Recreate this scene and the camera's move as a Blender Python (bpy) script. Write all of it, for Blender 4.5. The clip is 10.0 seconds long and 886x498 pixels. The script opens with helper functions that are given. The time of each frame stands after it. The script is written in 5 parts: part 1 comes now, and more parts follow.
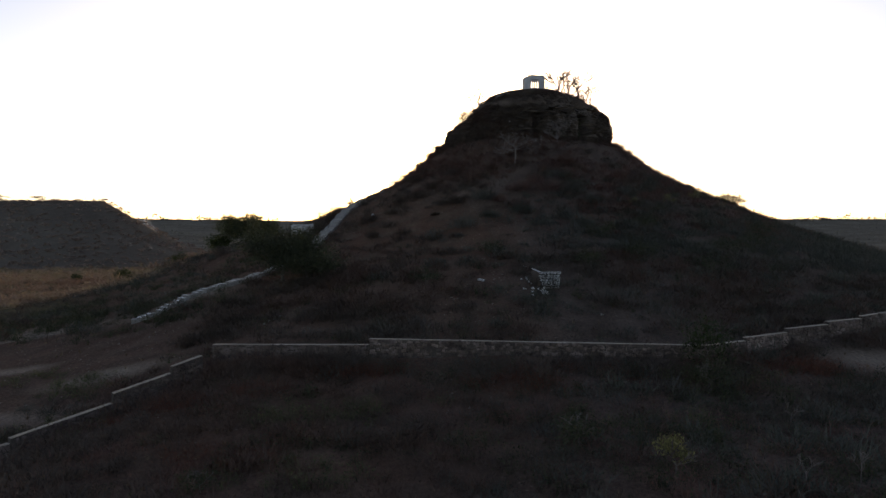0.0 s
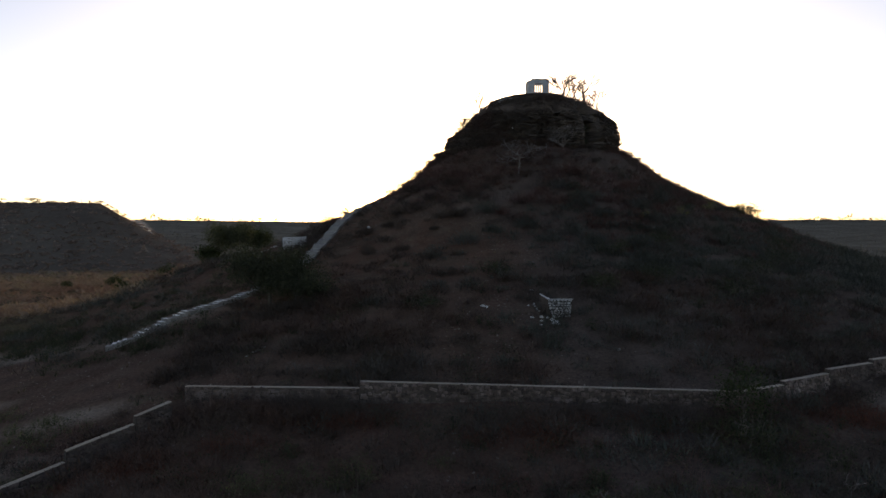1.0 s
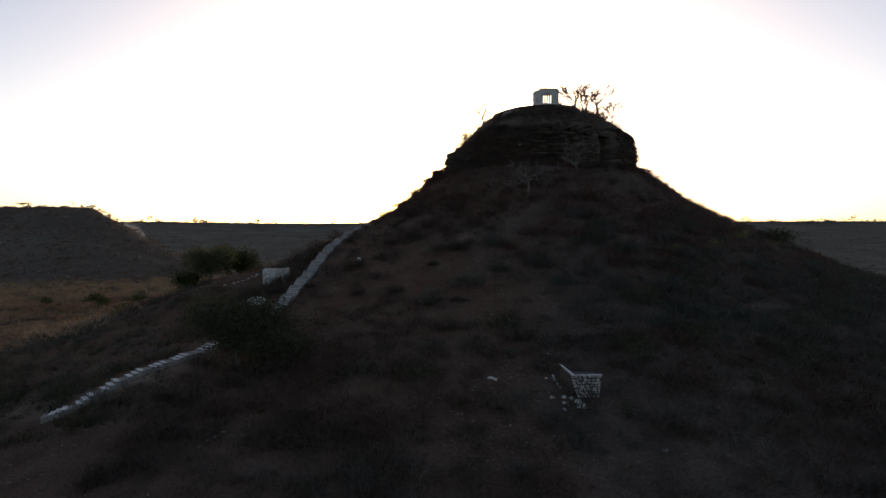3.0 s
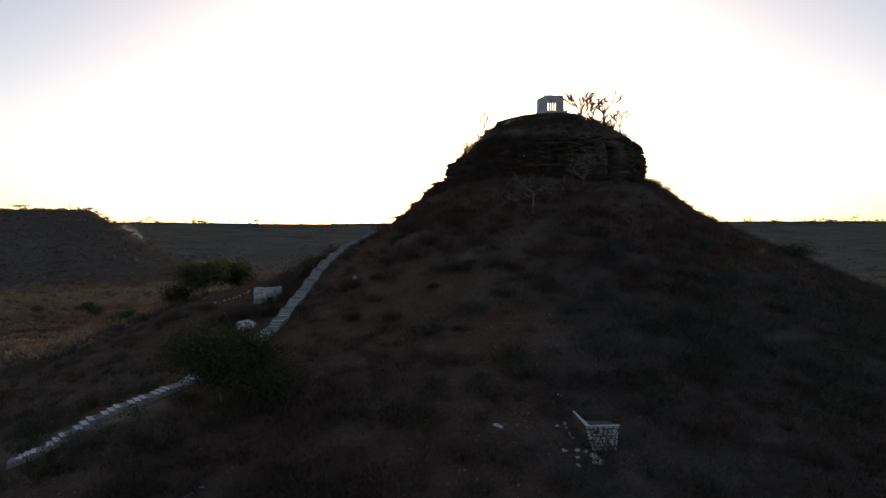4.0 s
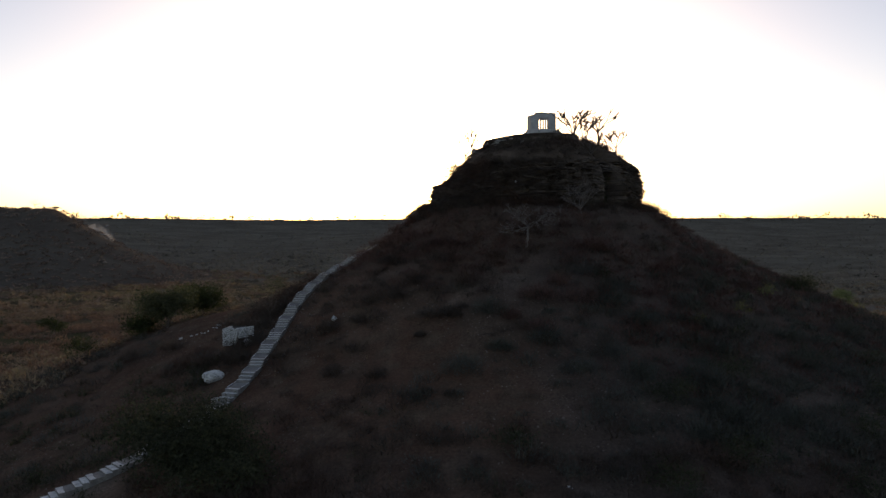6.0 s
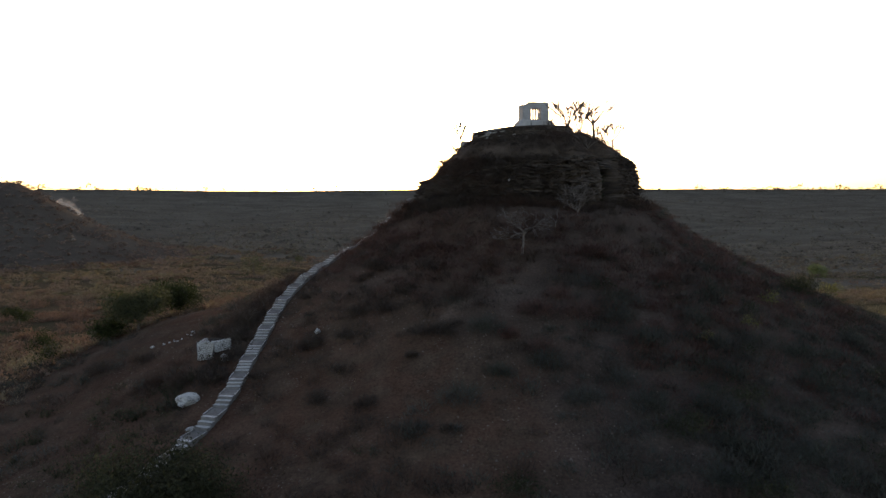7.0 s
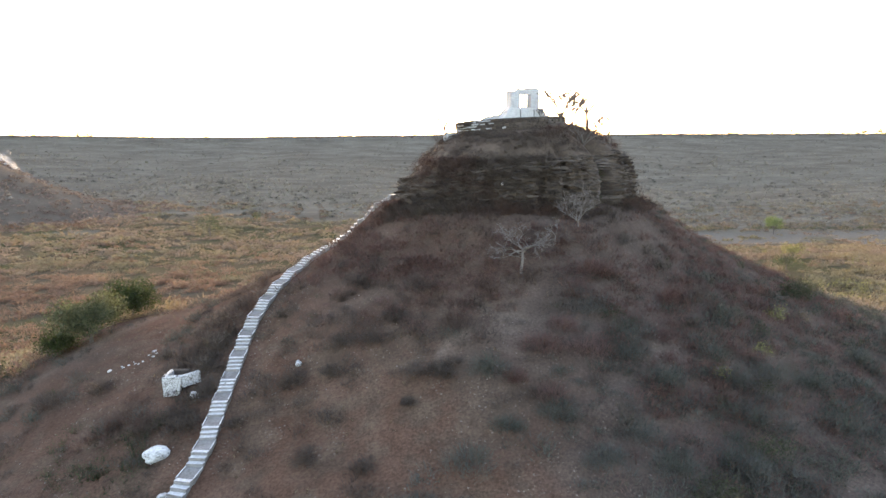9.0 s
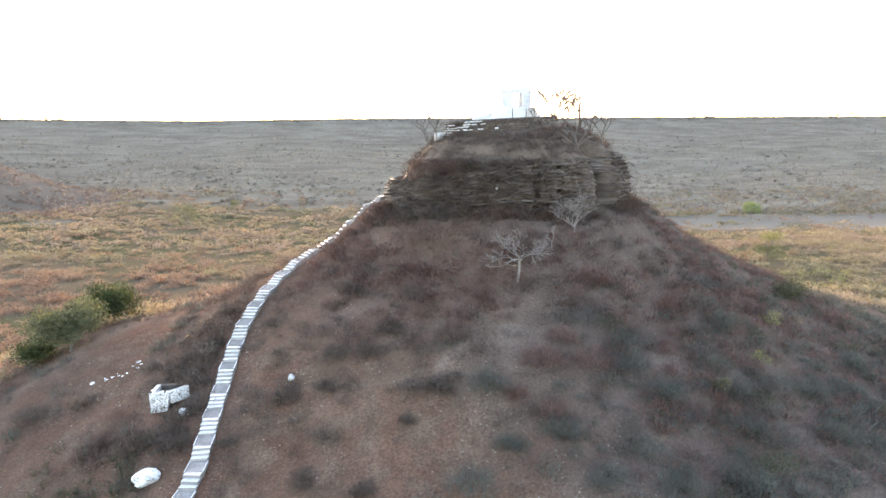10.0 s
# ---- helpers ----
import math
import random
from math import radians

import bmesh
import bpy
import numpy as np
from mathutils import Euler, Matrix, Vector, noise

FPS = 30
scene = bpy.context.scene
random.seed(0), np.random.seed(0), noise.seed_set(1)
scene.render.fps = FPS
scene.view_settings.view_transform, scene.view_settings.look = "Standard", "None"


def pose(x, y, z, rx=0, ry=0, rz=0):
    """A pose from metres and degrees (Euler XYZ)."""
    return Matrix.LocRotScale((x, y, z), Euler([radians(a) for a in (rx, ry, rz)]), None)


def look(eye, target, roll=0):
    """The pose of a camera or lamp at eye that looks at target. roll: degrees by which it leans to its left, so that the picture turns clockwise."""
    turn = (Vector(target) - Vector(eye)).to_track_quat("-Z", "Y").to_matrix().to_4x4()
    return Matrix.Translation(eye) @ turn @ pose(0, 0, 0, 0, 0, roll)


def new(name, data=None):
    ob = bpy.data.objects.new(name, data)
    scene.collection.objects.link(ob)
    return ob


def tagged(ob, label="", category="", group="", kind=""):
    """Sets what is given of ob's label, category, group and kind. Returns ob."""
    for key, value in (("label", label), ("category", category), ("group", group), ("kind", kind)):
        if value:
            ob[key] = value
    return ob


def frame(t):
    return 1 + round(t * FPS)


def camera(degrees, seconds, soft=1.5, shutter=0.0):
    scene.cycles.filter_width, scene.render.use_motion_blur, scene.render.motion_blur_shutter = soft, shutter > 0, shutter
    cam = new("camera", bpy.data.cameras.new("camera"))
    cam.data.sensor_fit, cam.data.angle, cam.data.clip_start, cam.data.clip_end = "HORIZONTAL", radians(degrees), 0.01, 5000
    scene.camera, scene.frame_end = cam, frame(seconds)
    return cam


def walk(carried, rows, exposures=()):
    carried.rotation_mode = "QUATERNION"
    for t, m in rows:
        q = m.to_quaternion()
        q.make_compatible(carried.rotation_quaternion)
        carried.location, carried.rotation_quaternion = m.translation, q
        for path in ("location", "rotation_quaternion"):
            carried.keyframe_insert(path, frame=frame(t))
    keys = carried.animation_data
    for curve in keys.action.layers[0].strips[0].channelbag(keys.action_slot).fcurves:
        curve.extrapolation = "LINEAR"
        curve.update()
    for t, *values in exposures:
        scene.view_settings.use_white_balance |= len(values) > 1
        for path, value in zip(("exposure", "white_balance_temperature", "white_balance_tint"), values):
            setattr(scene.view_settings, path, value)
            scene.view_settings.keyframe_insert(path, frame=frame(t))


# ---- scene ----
cam = camera(72.1, 10.0)
METRES, EYE, TILT, LEAN, TURN = 44.0, 18.0, 0.0, 0.0, 0.0
ROWS = [
    (0.0, 0.0, 0.0, 0.0, -0.0, 0.0, -0.0),
    (0.5, 0.0003, 0.0512, 0.0215, -0.0, -0.0, 0.0),
    (1.0, -0.0002, 0.1027, 0.0436, -0.03, -0.02, 0.01),
    (1.5, -0.0004, 0.154, 0.0656, -0.04, -0.04, 0.01),
    (2.0, 0.0001, 0.204, 0.0884, -0.05, -0.05, 0.03),
    (2.5, 0.0008, 0.2546, 0.1114, -0.05, -0.06, 0.02),
    (4.0, 0.0005, 0.386, 0.1839, -0.03, -0.19, 0.1),
    (4.5, -0.0027, 0.419, 0.2073, -0.12, -0.21, 0.08),
    (5.0, -0.0071, 0.4469, 0.2301, -0.58, -0.23, 0.1),
    (6.5, -0.0314, 0.5509, 0.3239, -3.07, -1.94, 0.12),
    (7.0, -0.045, 0.6021, 0.3683, -4.2, -3.73, 0.17),
    (7.5, -0.0599, 0.651, 0.4124, -5.5, -5.45, 0.22),
    (8.0, -0.0761, 0.6968, 0.4575, -6.67, -7.15, 0.32),
    (8.5, -0.0903, 0.7285, 0.4931, -7.52, -8.39, 0.35),
    (9.0, -0.1001, 0.7491, 0.516, -8.18, -9.18, 0.36),
    (9.5, -0.1122, 0.7703, 0.5396, -9.02, -10.01, 0.4),
    (10.0, -0.1257, 0.7911, 0.5627, -10.18, -10.83, 0.42),
]
EXPOSURES = [(0.0, 1.25, 7000, 24), (2.5, 0.95, 7000, 23), (4.5, 0.8, 6950, 23), (6.3, 0.95, 7100, 23), (7.0, 1.5, 7250, 23), (7.5, 2.0, 7350, 23), (8.0, 2.75, 7400, 23), (8.5, 3.38, 7400, 22), (9.0, 3.8, 7450, 22), (10.0, 4.47, 7450, 22)]
walk(cam, [(t, pose(0, 0, EYE, TILT, LEAN, TURN) @ pose(METRES * x, METRES * y, METRES * z, 90 + pitch, roll, yaw)) for t, x, y, z, yaw, pitch, roll in ROWS], EXPOSURES)

# ---- light: a low sun behind the hill, clear sky ----
SUN_EL, SUN_AZ = radians(6.3), radians(1.3)
world = bpy.data.worlds.new("sky")
scene.world = world
world.use_nodes = True
wn = world.node_tree.nodes
sky = wn.new("ShaderNodeTexSky")
sky.sky_type = "NISHITA"
sky.sun_disc = False
sky.sun_elevation, sky.sun_rotation = SUN_EL, SUN_AZ
sky.air_density, sky.dust_density, sky.ozone_density = 0.8, 1.35, 1.0
wn["Background"].inputs[1].default_value = 0.13
world.node_tree.links.new(sky.outputs[0], wn["Background"].inputs[0])
sun = new("sun", bpy.data.lights.new("sun", "SUN"))
sun.data.energy, sun.data.angle, sun.data.color = 0.65, radians(0.53), (1.0, 0.88, 0.7)
toward = Vector((math.sin(SUN_AZ) * math.cos(SUN_EL), math.cos(SUN_AZ) * math.cos(SUN_EL), math.sin(SUN_EL)))
sun.matrix_world = look(toward * 300, (0, 0, 0))


# ---- materials ----
def nodes_of(name):
    m = bpy.data.materials.new(name)
    m.use_nodes = True
    t = m.node_tree
    return m, t, t.nodes["Principled BSDF"]


def texture(t, scale, detail=6.0, rough=0.6, coords="Position", stretch=(1, 1, 1)):
    """A noise texture in metres; scale is features to the metre."""
    n = t.nodes.new("ShaderNodeTexNoise")
    n.inputs["Scale"].default_value, n.inputs["Detail"].default_value, n.inputs["Roughness"].default_value = scale, detail, rough
    if coords == "Position":
        src = t.nodes.new("ShaderNodeNewGeometry").outputs["Position"]
    else:
        src = t.nodes.new("ShaderNodeTexCoord").outputs["Object"]
    mp = t.nodes.new("ShaderNodeMapping")
    mp.inputs["Scale"].default_value = stretch
    t.links.new(src, mp.inputs["Vector"])
    t.links.new(mp.outputs[0], n.inputs["Vector"])
    return n.outputs["Fac"]


def ramp(t, fac, stops):
    r = t.nodes.new("ShaderNodeValToRGB")
    while len(r.color_ramp.elements) < len(stops):
        r.color_ramp.elements.new(0.5)
    for e, (p, c) in zip(r.color_ramp.elements, stops):
        e.position, e.color = p, (*c, 1)
    t.links.new(fac, r.inputs[0])
    return r.outputs[0]


def mixed(t, fac, a, b, how="MIX"):
    m = t.nodes.new("ShaderNodeMix")
    m.data_type, m.blend_type = "RGBA", how
    for sock, v in ((m.inputs[0], fac), (m.inputs[6], a), (m.inputs[7], b)):
        if isinstance(v, (int, float)):
            sock.default_value = v
        elif isinstance(v, tuple):
            sock.default_value = (*v, 1)
        else:
            t.links.new(v, sock)
    return m.outputs[2]


def stepped(t, fac, low, high):
    m = t.nodes.new("ShaderNodeMapRange")
    m.interpolation_type = "SMOOTHSTEP"
    m.inputs[1].default_value, m.inputs[2].default_value = low, high
    t.links.new(fac, m.inputs[0])
    return m.outputs[0]


def bumped(t, b, fac, strength, distance):
    n = t.nodes.new("ShaderNodeBump")
    n.inputs["Strength"].default_value, n.inputs["Distance"].default_value = strength, distance
    t.links.new(fac, n.inputs["Height"])
    t.links.new(n.outputs[0], b.inputs["Normal"])


def surface(name, stops, scale, rough=0.9, fine=12.0, bump=0.5, depth=0.05, coords="Position", stretch=(1, 1, 1), vary=0.0):
    """A matt surface: a broad tone from noise, finer grain laid over it, and relief."""
    m, t, b = nodes_of(name)
    col = ramp(t, texture(t, scale, coords=coords, stretch=stretch), stops)
    grain = ramp(t, texture(t, fine, 4, coords=coords, stretch=stretch), [(0.3, (0.72, 0.72, 0.72)), (0.7, (1.2, 1.2, 1.2))])
    col = mixed(t, 1.0, col, grain, "MULTIPLY")
    if vary:
        info = t.nodes.new("ShaderNodeObjectInfo").outputs["Random"]
        col = mixed(t, 1.0, col, ramp(t, info, [(0, (1 - vary,) * 3), (1, (1 + vary,) * 3)]), "MULTIPLY")
    t.links.new(col, b.inputs["Base Color"])
    b.inputs["Roughness"].default_value = rough
    b.inputs["Specular IOR Level"].default_value = 0.2
    bumped(t, b, texture(t, fine * 0.6, 5, coords=coords, stretch=stretch), bump, depth)
    return m


def foliage(name, stops, scale=0.35, through_leaf=0.35, tint=(1.0, 1.0, 0.6), spread=0.42):
    """Leaves or dry twigs: tone by patch and by leaf, some light passing through."""
    m, t, b = nodes_of(name)
    patch = ramp(t, texture(t, scale, 3), stops)
    isle = t.nodes.new("ShaderNodeNewGeometry").outputs["Random Per Island"]
    col = mixed(t, 1.0, patch, ramp(t, isle, [(0, (1 - spread,) * 3), (1, (1 + spread, 1 + spread * 0.9, 1 + spread * 0.8))]), "MULTIPLY")
    t.links.new(col, b.inputs["Base Color"])
    b.inputs["Roughness"].default_value = 0.75
    b.inputs["Specular IOR Level"].default_value = 0.15
    tr = t.nodes.new("ShaderNodeBsdfTranslucent")
    t.links.new(mixed(t, 1.0, col, tint, "MULTIPLY"), tr.inputs[0])
    mx = t.nodes.new("ShaderNodeMixShader")
    mx.inputs[0].default_value = through_leaf
    t.links.new(b.outputs[0], mx.inputs[1])
    t.links.new(tr.outputs[0], mx.inputs[2])
    t.links.new(mx.outputs[0], t.nodes["Material Output"].inputs[0])
    return m


def ground_material():
    m, t, b = nodes_of("dry_ground")
    soil = ramp(t, texture(t, 0.16), [(0.3, (0.067, 0.037, 0.025)), (0.5, (0.098, 0.057, 0.040)), (0.7, (0.123, 0.078, 0.057))])
    straw = ramp(t, texture(t, 0.5), [(0.3, (0.062, 0.040, 0.029)), (0.6, (0.098, 0.066, 0.047)), (0.8, (0.131, 0.090, 0.064))])
    field = ramp(t, texture(t, 0.035, 5), [(0.3, (0.044, 0.043, 0.023)), (0.45, (0.065, 0.060, 0.034)), (0.55, (0.076, 0.059, 0.040)), (0.7, (0.089, 0.078, 0.052))])
    wood = ramp(t, texture(t, 0.05, 8, 0.7, stretch=(0.4, 1, 1)), [(0.35, (0.089, 0.076, 0.061)), (0.5, (0.119, 0.105, 0.083)), (0.65, (0.152, 0.135, 0.107))])
    litter = ramp(t, texture(t, 0.3), [(0.3, (0.050, 0.037, 0.030)), (0.5, (0.076, 0.057, 0.047)), (0.72, (0.107, 0.080, 0.067))])
    def attribute(name):
        a = t.nodes.new("ShaderNodeAttribute")
        a.attribute_name = name
        return a.outputs["Fac"]
    cover = stepped(t, texture(t, 0.33, 5), 0.42, 0.6)
    hill = mixed(t, cover, soil, straw)
    hill = mixed(t, attribute("litter"), hill, litter)
    col = mixed(t, attribute("field"), hill, field)
    col = mixed(t, attribute("wood"), col, wood)
    col = mixed(t, attribute("bare"), col, (0.105, 0.1, 0.088))
    col = mixed(t, attribute("path"), col, (0.19, 0.15, 0.118))
    v = t.nodes.new("ShaderNodeTexVoronoi")
    v.inputs["Scale"].default_value = 3.2
    t.links.new(t.nodes.new("ShaderNodeNewGeometry").outputs["Position"], v.inputs["Vector"])
    pebble = stepped(t, v.outputs["Distance"], 0.26, 0.18)
    some = t.nodes.new("ShaderNodeMath")
    some.operation = "MULTIPLY"
    t.links.new(pebble, some.inputs[0])
    t.links.new(stepped(t, texture(t, 0.25, 4), 0.5, 0.62), some.inputs[1])
    col = mixed(t, some.outputs[0], col, (0.125, 0.094, 0.08))
    grain = ramp(t, texture(t, 5.0, 5), [(0.3, (0.65, 0.65, 0.65)), (0.7, (1.3, 1.3, 1.3))])
    t.links.new(mixed(t, 1.0, col, grain, "MULTIPLY"), b.inputs["Base Color"])
    b.inputs["Roughness"].default_value = 0.95
    b.inputs["Specular IOR Level"].default_value = 0.0
    bumped(t, b, texture(t, 2.2, 6), 0.7, 0.25)
    return m


def painted_rubble():
    """Whitewash over rubble: dark joints between small uneven stones, chipped here and there."""
    m, t, b = nodes_of("painted_rubble")
    v = t.nodes.new("ShaderNodeTexVoronoi")
    v.feature = "DISTANCE_TO_EDGE"
    v.inputs["Scale"].default_value = 4.2
    t.links.new(t.nodes.new("ShaderNodeTexCoord").outputs["Object"], v.inputs["Vector"])
    white = ramp(t, texture(t, 1.8, coords="Object"), [(0.3, (0.33, 0.32, 0.31)), (0.5, (0.47, 0.465, 0.46)), (0.75, (0.58, 0.575, 0.57))])
    joint = stepped(t, v.outputs["Distance"], 0.07, 0.025)
    col = mixed(t, joint, white, (0.09, 0.08, 0.07))
    col = mixed(t, stepped(t, texture(t, 1.3, 5, coords="Object"), 0.6, 0.68), col, (0.13, 0.115, 0.1))
    t.links.new(col, b.inputs["Base Color"])
    b.inputs["Roughness"].default_value = 0.9
    b.inputs["Specular IOR Level"].default_value = 0.2
    bumped(t, b, stepped(t, v.outputs["Distance"], 0.0, 0.12), 0.8, 0.05)
    return m


M_GROUND = ground_material()
M_PAINTED = painted_rubble()
M_ROCK = surface("layered_sandstone", [(0.3, (0.034, 0.026, 0.022)), (0.5, (0.076, 0.059, 0.048)), (0.72, (0.132, 0.106, 0.088))], 0.5, 0.92, 5.0, 0.8, 0.14, stretch=(0.5, 0.5, 3.5), vary=0.2)
M_CAPSOIL = surface("stony_soil", [(0.3, (0.051, 0.036, 0.026)), (0.55, (0.085, 0.061, 0.045)), (0.75, (0.119, 0.085, 0.064))], 0.4, 0.95, 4.0, 0.8, 0.15)
M_WHITE = surface("whitewash", [(0.3, (0.362, 0.353, 0.338)), (0.55, (0.446, 0.437, 0.422)), (0.75, (0.495, 0.488, 0.476))], 0.8, 0.85, 7.0, 0.4, 0.03)
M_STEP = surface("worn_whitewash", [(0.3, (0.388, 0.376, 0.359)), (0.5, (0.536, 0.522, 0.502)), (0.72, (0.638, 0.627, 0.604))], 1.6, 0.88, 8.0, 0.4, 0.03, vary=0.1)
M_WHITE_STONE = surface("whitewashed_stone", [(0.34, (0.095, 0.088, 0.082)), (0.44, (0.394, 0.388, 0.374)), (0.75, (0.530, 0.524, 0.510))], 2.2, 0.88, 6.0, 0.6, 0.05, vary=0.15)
# grey for the steps' risers and ends, their shade put into the colour
M_SHADED_RISER = surface("shaded_step_riser", [(0.3, (0.17, 0.157, 0.145)), (0.6, (0.25, 0.235, 0.22)), (0.8, (0.33, 0.315, 0.30))], 1.4, 0.9, 8.0, 0.4, 0.02, vary=0.12)
M_LANDING = surface("stone_landing", [(0.3, (0.15, 0.135, 0.124)), (0.6, (0.21, 0.195, 0.18)), (0.8, (0.29, 0.27, 0.255))], 1.2, 0.92, 7.0, 0.5, 0.03, vary=0.12)
M_MORTAR = surface("grey_mortar", [(0.3, (0.050, 0.039, 0.033)), (0.7, (0.088, 0.072, 0.061))], 0.9, 0.95, 9.0, 0.6, 0.03)
M_RUBBLE = surface("rubble_stone", [(0.32, (0.041, 0.029, 0.024)), (0.5, (0.102, 0.076, 0.066)), (0.7, (0.163, 0.129, 0.115))], 1.3, 0.93, 8.0, 0.6, 0.03, vary=0.45)
M_COPING = surface("cement_coping", [(0.3, (0.201, 0.165, 0.129)), (0.7, (0.283, 0.239, 0.195))], 0.7, 0.9, 9.0, 0.3, 0.02, vary=0.12)
M_DARK = surface("dark_opening", [(0.3, (0.05, 0.05, 0.05)), (0.7, (0.09, 0.085, 0.08))], 2.0, 0.8)
M_BARK = surface("grey_bark", [(0.3, (0.08, 0.064, 0.052)), (0.6, (0.13, 0.11, 0.095)), (0.8, (0.19, 0.165, 0.145))], 1.5, 0.9, 14.0, 0.5, 0.03)
M_PALE_BARK = surface("pale_bark", [(0.3, (0.122, 0.101, 0.090)), (0.7, (0.202, 0.173, 0.155))], 1.5, 0.9, 14.0, 0.5, 0.03)
M_TWIG = foliage("dry_twigs", [(0.28, (0.053, 0.049, 0.038)), (0.42, (0.074, 0.058, 0.048)), (0.5, (0.058, 0.045, 0.037)), (0.6, (0.081, 0.050, 0.039)), (0.76, (0.092, 0.073, 0.061))], 0.07, 0.16, (1.0, 0.85, 0.65), 0.3)
M_GREYTWIG = foliage("grey_twigs", [(0.28, (0.048, 0.054, 0.042)), (0.42, (0.072, 0.073, 0.064)), (0.5, (0.059, 0.064, 0.051)), (0.62, (0.080, 0.075, 0.066)), (0.76, (0.091, 0.090, 0.079))], 0.08, 0.16, (1.0, 0.88, 0.7), 0.3)
M_REDTWIG = foliage("red_brown_twigs", [(0.3, (0.080, 0.043, 0.037)), (0.5, (0.109, 0.061, 0.050)), (0.7, (0.123, 0.079, 0.068))], 0.12, 0.14, (1.0, 0.8, 0.65), 0.25)
M_GREENSCRUB = foliage("green_scrub_leaf", [(0.3, (0.031, 0.034, 0.021)), (0.55, (0.047, 0.052, 0.031)), (0.75, (0.075, 0.076, 0.047))], 0.3, 0.3)
M_RUST = foliage("rusty_scrub", [(0.3, (0.083, 0.034, 0.022)), (0.7, (0.124, 0.052, 0.033))], 0.4, 0.3, (1.0, 0.8, 0.6))
M_STRAW = foliage("straw", [(0.3, (0.102, 0.078, 0.056)), (0.7, (0.178, 0.140, 0.102))], 0.3, 0.35, (1.0, 0.9, 0.6))
M_LEAF = foliage("tree_leaf", [(0.3, (0.022, 0.031, 0.013)), (0.6, (0.038, 0.05, 0.02)), (0.8, (0.06, 0.072, 0.028))], 0.8, 0.3)
M_OLIVE = foliage("olive_leaf", [(0.3, (0.056, 0.062, 0.034)), (0.6, (0.084, 0.089, 0.050)), (0.8, (0.110, 0.110, 0.067))], 0.8, 0.3)
M_FRESH = foliage("fresh_leaf", [(0.3, (0.103, 0.134, 0.070)), (0.7, (0.170, 0.205, 0.105))], 0.8, 0.4)
M_YELLOW = foliage("yellow_leaf", [(0.3, (0.12, 0.12, 0.06)), (0.7, (0.20, 0.185, 0.09))], 0.8, 0.4)
M_FIELD = foliage("field_scrub", [(0.28, (0.119, 0.111, 0.075)), (0.42, (0.161, 0.138, 0.093)), (0.52, (0.183, 0.135, 0.107)), (0.62, (0.183, 0.150, 0.100)), (0.8, (0.124, 0.114, 0.077))], 0.022, 0.3, (1.0, 0.93, 0.7), 0.14)
M_RUSSET = foliage("russet_field_scrub", [(0.3, (0.117, 0.078, 0.058)), (0.5, (0.162, 0.108, 0.079)), (0.7, (0.177, 0.129, 0.093))], 0.03, 0.3, (1.0, 0.86, 0.72), 0.14)
M_WOODS = foliage("leafless_woods", [(0.3, (0.128, 0.114, 0.090)), (0.5, (0.167, 0.147, 0.116)), (0.65, (0.195, 0.166, 0.133)), (0.8, (0.148, 0.139, 0.104))], 0.012, 0.08, (1.0, 0.92, 0.76), 0.07)
M_DUSKY = foliage("dusky_woods", [(0.3, (0.060, 0.056, 0.044)), (0.7, (0.098, 0.088, 0.070))], 0.03, 0.1, (1.0, 0.92, 0.76), 0.2)


# ---- shape of the land ----
rng = np.random.default_rng(11)
CX, CY = 14.0, 102.5
HILL_R = np.array([0, 9, 13.5, 17.4, 22, 28, 33, 42, 50, 58, 64, 72, 90, 130.0])
HILL_Z = np.array([36, 35.4, 34.0, 30.3, 27.4, 24.2, 21.4, 17.9, 15.3, 12.5, 10.8, 9.2, 8.2, 8.0])
LATTICE = rng.random((64, 64))


def sstep(a, b, x):
    u = np.clip((x - a) / (b - a), 0, 1)
    return u * u * (3 - 2 * u)


def vnoise(x, y, size, shift=0.0):
    """Smooth noise, -1 to 1, with features of that size in metres."""
    u, v = np.asarray(x, float) / size + shift, np.asarray(y, float) / size + shift * 1.7
    i, j = np.floor(u).astype(int), np.floor(v).astype(int)
    fu, fv = u - i, v - j
    fu, fv = fu * fu * (3 - 2 * fu), fv * fv * (3 - 2 * fv)
    g = lambda a, b: LATTICE[a % 64, b % 64]
    top = g(i, j) * (1 - fu) + g(i + 1, j) * fu
    low = g(i, j + 1) * (1 - fu) + g(i + 1, j + 1) * fu
    return 2 * (top * (1 - fv) + low * fv) - 1


def fbm(x, y, size, shift=0.0):
    return vnoise(x, y, size, shift) * 0.55 + vnoise(x, y, size * 0.47, shift + 3.1) * 0.28 + vnoise(x, y, size * 0.21, shift + 7.7) * 0.17


def mesa_off(x, y):
    return np.hypot(np.maximum(x + 225 + 1.4 * np.maximum(y - 417, 0), 0), np.maximum(417 - y, 0) + np.maximum(y - 511, 0))


